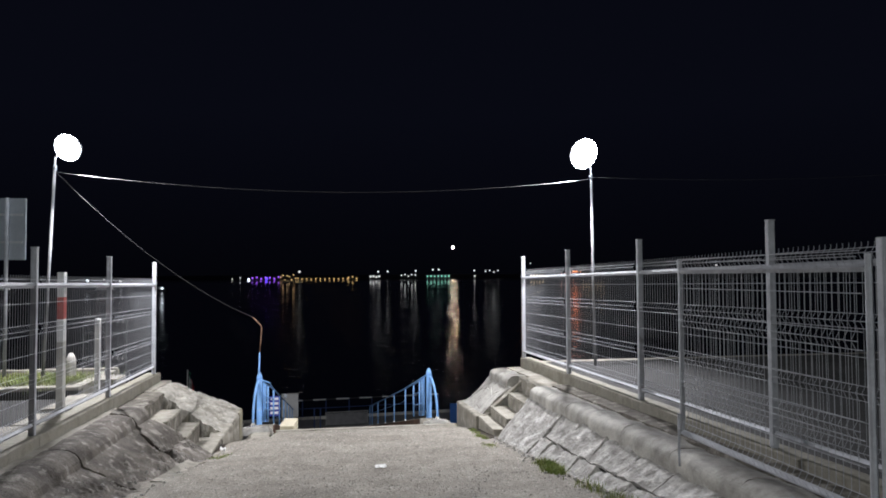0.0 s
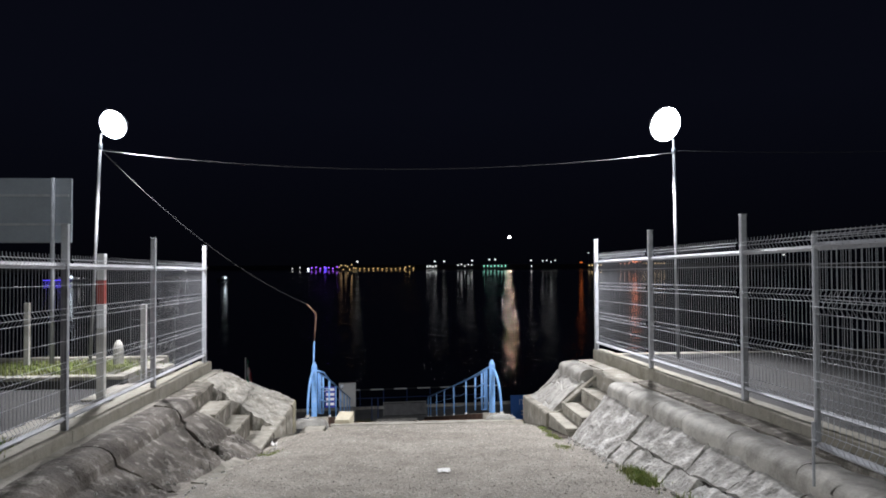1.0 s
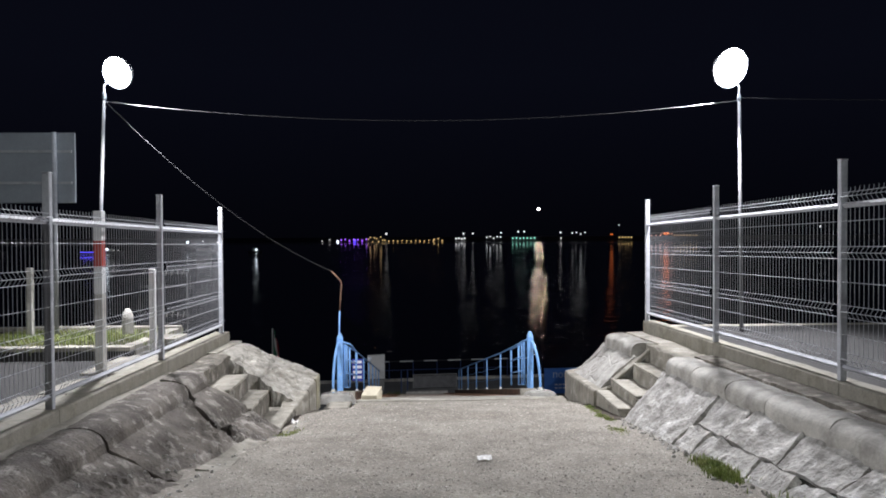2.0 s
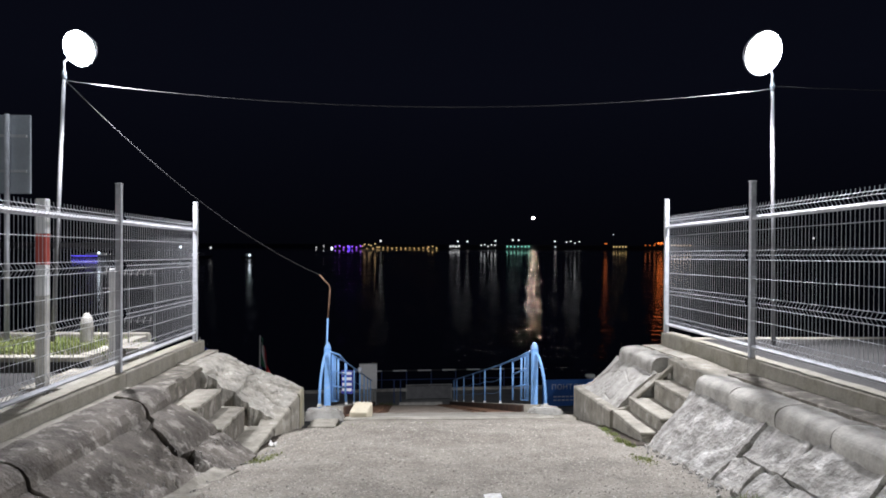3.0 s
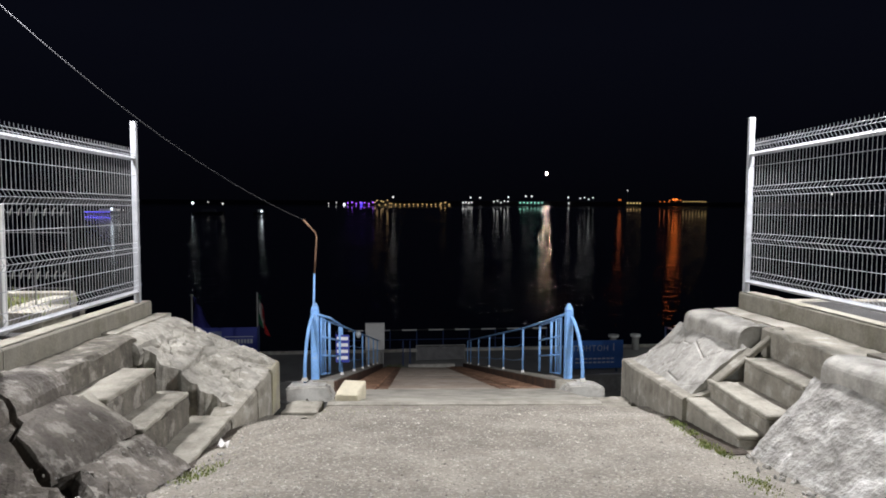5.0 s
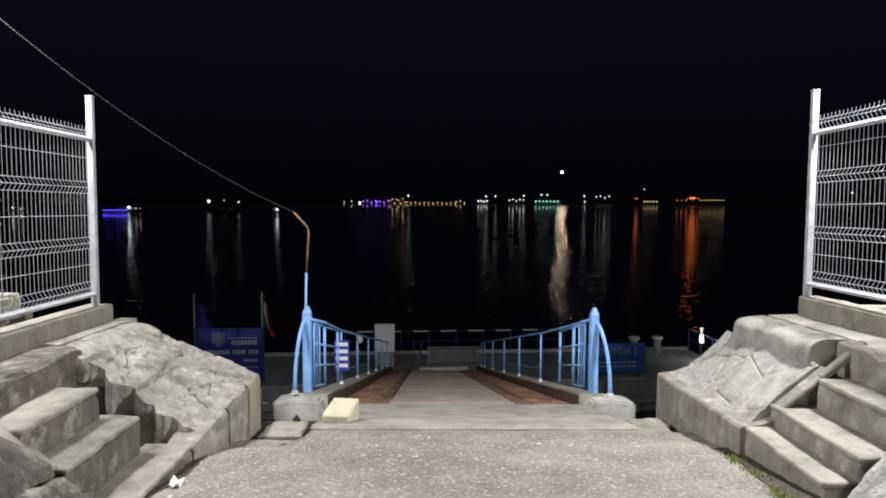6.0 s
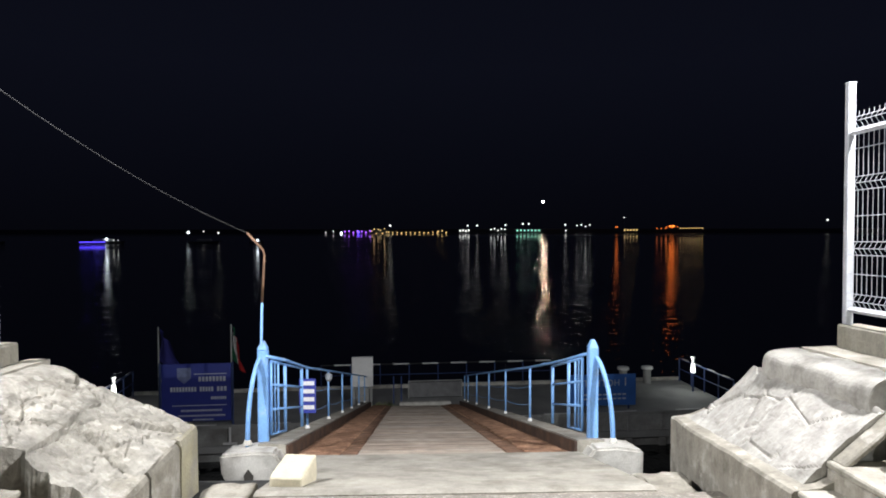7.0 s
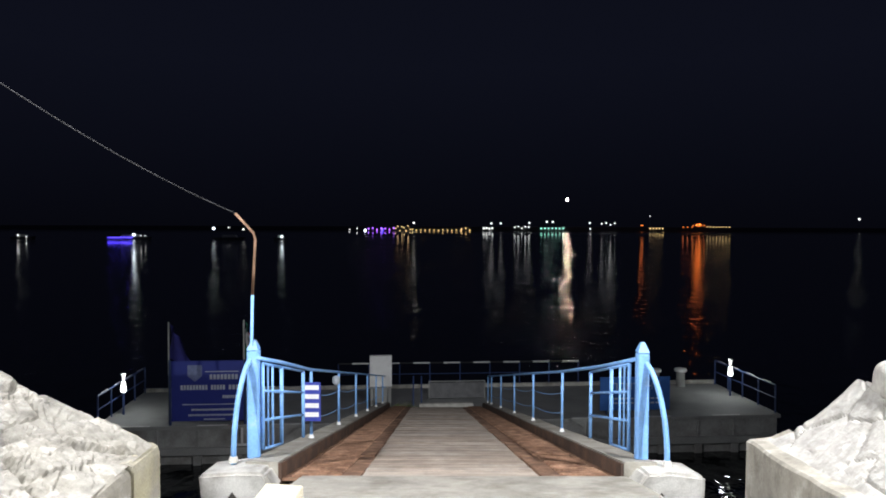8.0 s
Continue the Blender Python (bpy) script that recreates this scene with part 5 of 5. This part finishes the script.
for x_in, x_out, y0, y1 in ((lambda y: 2.86, lambda y: 2.66 + 0.05 * math.sin(4 * y) - 0.03 * (y - 13), 11.7, 13.3),
                            (lambda y: -2.0, lambda y: -1.88 + 0.12 * max(0, y - 13.0) + 0.04 * math.sin(5 * y), 11.9, 13.5)):
    bm = sweep(bm_new(), lambda y: [(x_in(y), ramp_z(x_in(y), y) - 0.05), (x_in(y), ramp_z(x_in(y), y) + 0.018), (x_out(y), ramp_z(x_out(y), y) + 0.006), (x_out(y), ramp_z(x_out(y), y) - 0.05)],
               span(y0, y1, 0.05), 0.012, 9.0, 3)
    solid("damp_gutter", bm, SOIL, "dark damp earth along the foot of the steps", "earth", kind="structure")
tuft("grass", [tuple(P(x, 1.9)[:2]) + (lambda x, y: DZ,) for x in (-1.75, -1.45, -1.2)], 160, (0.14, 0.25), 0.10, 51, "green weeds growing on the pontoon by the gangway foot")
tuft("grass", [(-0.4, 13.72, onramp), (0.2, 13.8, onramp), (-0.8, 13.6, onramp)], 90, (0.25, 0.10), 0.018, 33, "thin moss and grass in front of the slab")
tuft("grass", [(2.55, 10.9, onramp), (-1.80, 11.5, onramp), (-1.72, 11.8, onramp)], 220, (0.06, 0.14), 0.035, 4, "short yellowed grass at the edge of the ramp")


def pebbles(count, seed):
    """Loose grit over the ramp: little four-sided stones."""
    rg = random.Random(seed)
    verts, faces = [], []
    for _ in range(count):
        y = 1.5 + 12.3 * rg.random() ** 0.8
        x = rg.uniform(-1.9, 2.8)
        s = rg.uniform(0.005, 0.016) * (1.7 if rg.random() < 0.08 else 1)
        a = rg.uniform(0, 6.28)
        z = ramp_z(x, y)
        i = len(verts)
        for k in range(4):
            verts.append((x + s * math.cos(a + 1.57 * k) * rg.uniform(0.7, 1.2), y + s * math.sin(a + 1.57 * k) * rg.uniform(0.7, 1.2), z - 0.002))
        verts.append((x, y, z + s * 0.5))
        faces += [(i, i + 1, i + 4), (i + 1, i + 2, i + 4), (i + 2, i + 3, i + 4), (i + 3, i, i + 4)]
    me = bpy.data.meshes.new("grit")
    me.from_pydata(verts, [], faces)
    me.materials.append(PEBBLE)
    return tagged(new("grit", me), "loose pale grit and pebbles on the ramp", "gravel", kind="stuff")


PEBBLE = material("pale_grit", (0.44, 0.408, 0.355), 0.9, per_island=0.45, vary=0.35, scale=9, fine=60, bump=0.0, second=(0.30, 0.275, 0.235), mix_scale=14, mix_at=0.5)
pebbles(26000, 6)


def litter(name, at, size, label):
    bm = bm_new()
    bmesh.ops.create_grid(bm, x_segments=5, y_segments=4, size=0.5)
    for v in bm.verts:
        v.co = Vector((v.co.x * size[0], v.co.y * size[1], 0.02 + rough(v.co, 3, size[2], at[0])))
    bmesh.ops.solidify(bm, geom=list(bm.faces), thickness=0.003)
    bmesh.ops.translate(bm, verts=bm.verts, vec=at)
    solid(name, bm, PAPER, label, "litter", at=at)


litter("paper_scrap", (0.68, 9.33, -0.905), (0.15, 0.12, 0.02), "crumpled white paper scrap lying on the asphalt")
litter("paper_scrap", (-1.82, 12.62, -1.36), (0.09, 0.13, 0.07), "crumpled white paper scrap beside the steps")


# ---- far shore, boats and moon ----
bm = bm_new()
prism(bm, [(1420, -8.5), (1440, -6.0), (1600, -2), (2600, 2), (2600, -9)], "x", -3200, 3200)
solid("far_shore", bm, BANK, "black wooded far bank of the river", "river bank", kind="structure")

GLOWS = {
    "white": glow("shore_white", (1.0, 1.0, 0.95), 0.95),
    "bright": glow("shore_bright_white", (0.85, 0.95, 1.0), 2.4),
    "warm": glow("shore_warm", (1.0, 0.66, 0.26), 0.95),
    "green": glow("shore_green", (0.40, 1.0, 0.75), 1.2),
    "purple": glow("shore_purple", (0.42, 0.12, 1.0), 1.7),
    "blue": glow("boat_blue", (0.10, 0.06, 1.0), 2.5),
    "orange": glow("shore_orange", (1.0, 0.22, 0.03), 0.7),
    "fire": glow("shore_strong_orange", (1.0, 0.20, 0.025), 2.6),
}
MODELS = {}


def shore_lamp(colour, x, z, y=1405.0, r=1.5):
    if (colour, r) not in MODELS:
        t = thing("shore_lamp", (x, y, -7.4), "distant " + {"bright": "white", "fire": "orange"}.get(colour, colour) + " lamp on the far bank", "lamp", group="far shore lamps")
        bm = bm_new()
        bmesh.ops.create_icosphere(bm, subdivisions=2, radius=r, matrix=Matrix.Translation((x, y, z)))
        part("globe", bm, GLOWS[colour], t)
        part("mast", tube(bm_new(), [(x, y, -45), (x, y, z - r * 0.9)], 0.15, 5), FARHULL, t)
        MODELS[(colour, r)] = (t, z)
        return t
    t, z0 = MODELS[(colour, r)]
    return copy_thing(t, pose(x, y, -7.4 + z - z0))


def row(colour, x0, x1, count, z, r=1.4, wobble=0.0):
    for k in range(count):
        x = x0 + (x1 - x0) * (k / (count - 1) if count > 1 else 0)
        shore_lamp(colour, x, z + wobble * math.sin(k * 2.3), r=r)


row("white", -180, -165, 2, -5, 1.2, 3)
row("bright", -149, -149, 1, -6.0, 2.2)
row("purple", -142, -92, 7, -3.4, 1.5, 1.6)
row("blue", -115, -115, 1, -4.5, 2.4)
row("warm", -88, -55, 9, -2.2, 1.3, 5)
row("white", -52, -50, 1, 8.5, 2.2)
row("warm", -47, 42, 11, -5.6, 1.2, 0.5)
row("warm", 44, 60, 3, -3.4, 1.4, 2)
row("white", 88, 105, 4, -1.8, 2.0, 0.8)
row("white", 103, 122, 2, 8.2, 1.9)
row("white", 150, 178, 5, 0.5, 1.5, 2)
row("white", 179, 180, 1, 9.5, 1.9)
row("green", 203, 247, 7, -1.6, 1.6, 0.3)
row("white", 214, 226, 2, 11.5, 1.9)
row("white", 300, 301, 1, 9.5, 1.9)
row("white", 301, 301, 1, -2.0, 1.6)
row("white", 324, 350, 4, 8, 1.5, 2)
row("orange", 403, 406, 2, 5, 1.5)
row("warm", 421, 446, 5, -1, 1.5)
row("white", 420, 421, 1, 24, 1.2)
row("orange", 487, 505, 3, 2, 1.3)
row("fire", 514, 520, 2, 6.5, 2.0, 0.6)
row("orange", 507, 529, 5, 5, 1.3, 1.5)
row("warm", 535, 580, 8, 2.4, 1.1)
row("white", 840, 843, 1, 19, 2.2)


def boat(x, y, long, lamps, strip, label):
    """A moored motor boat with hull, cabin and lit lamps."""
    b = thing("boat", (x, y, -7.4), label, "boat", group="boats on the river")
    h = bm_new()
    prism(h, [(x - long / 2, -6.3), (x - long * 0.42, -7.6), (x + long * 0.44, -7.6), (x + long / 2, -5.9)], "y", y - 1.6, y + 1.6)
    part("hull", h, FARHULL, b)
    h = bm_new()
    prism(h, [(x - long * 0.2, -6.2), (x - long * 0.16, -4.6), (x + long * 0.2, -4.6), (x + long * 0.26, -6.1)], "y", y - 1.3, y + 1.3)
    part("cabin", h, WHITE, b)
    for colour, dx, z, r in lamps:
        h = bm_new()
        bmesh.ops.create_icosphere(h, subdivisions=2, radius=r, matrix=Matrix.Translation((x + dx, y - 1.7, z)))
        part("lamp", h, GLOWS[colour], b)
        part("lamp_staff", tube(bm_new(), [(x + dx, y - 1.7, -6.4), (x + dx, y - 1.7, z - r * 0.8)], 0.06, 5), FARHULL, b)
    for colour, x0, x1, z in strip:
        h = bm_new()
        box(h, (x + x0, y - 1.75, z - 0.18), (x + x1, y - 1.65, z + 0.18))
        part("light_strip", h, GLOWS[colour], b, "glowing blue light strip")


boat(-186.0, 430, 26, [("bright", 3.2, -4.6, 0.75), ("white", 7.5, -5.2, 0.35), ("white", 10, -5.3, 0.3)], [("blue", -12.5, 2.5, -6.4)], "river boat outlined with a glowing blue strip")
boat(-126.5, 430, 20, [("bright", -8.5, -0.8, 0.8), ("white", 0.5, -0.2, 0.4), ("white", 9.2, -1.2, 0.6)], [], "white river boat with deck lamps lit")
boat(-95.5, 430, 8, [("bright", 1.2, -5.6, 0.6)], [], "small river boat with one white lamp")
boat(-250, 430, 14, [("white", -2, -5.2, 0.5), ("white", 3, -6.2, 0.4)], [], "dim river boat with two lamps")
bm = bm_new()
bmesh.ops.create_icosphere(bm, subdivisions=3, radius=6.4, matrix=Matrix.Translation((709.6, 3900, 155.8)))
solid("moon", bm, glow("moonlight", (1.0, 0.70, 0.58), 150), "small bright moon low over the far bank", "moon", kind="structure", at=(709.6, 3900, 155.8))
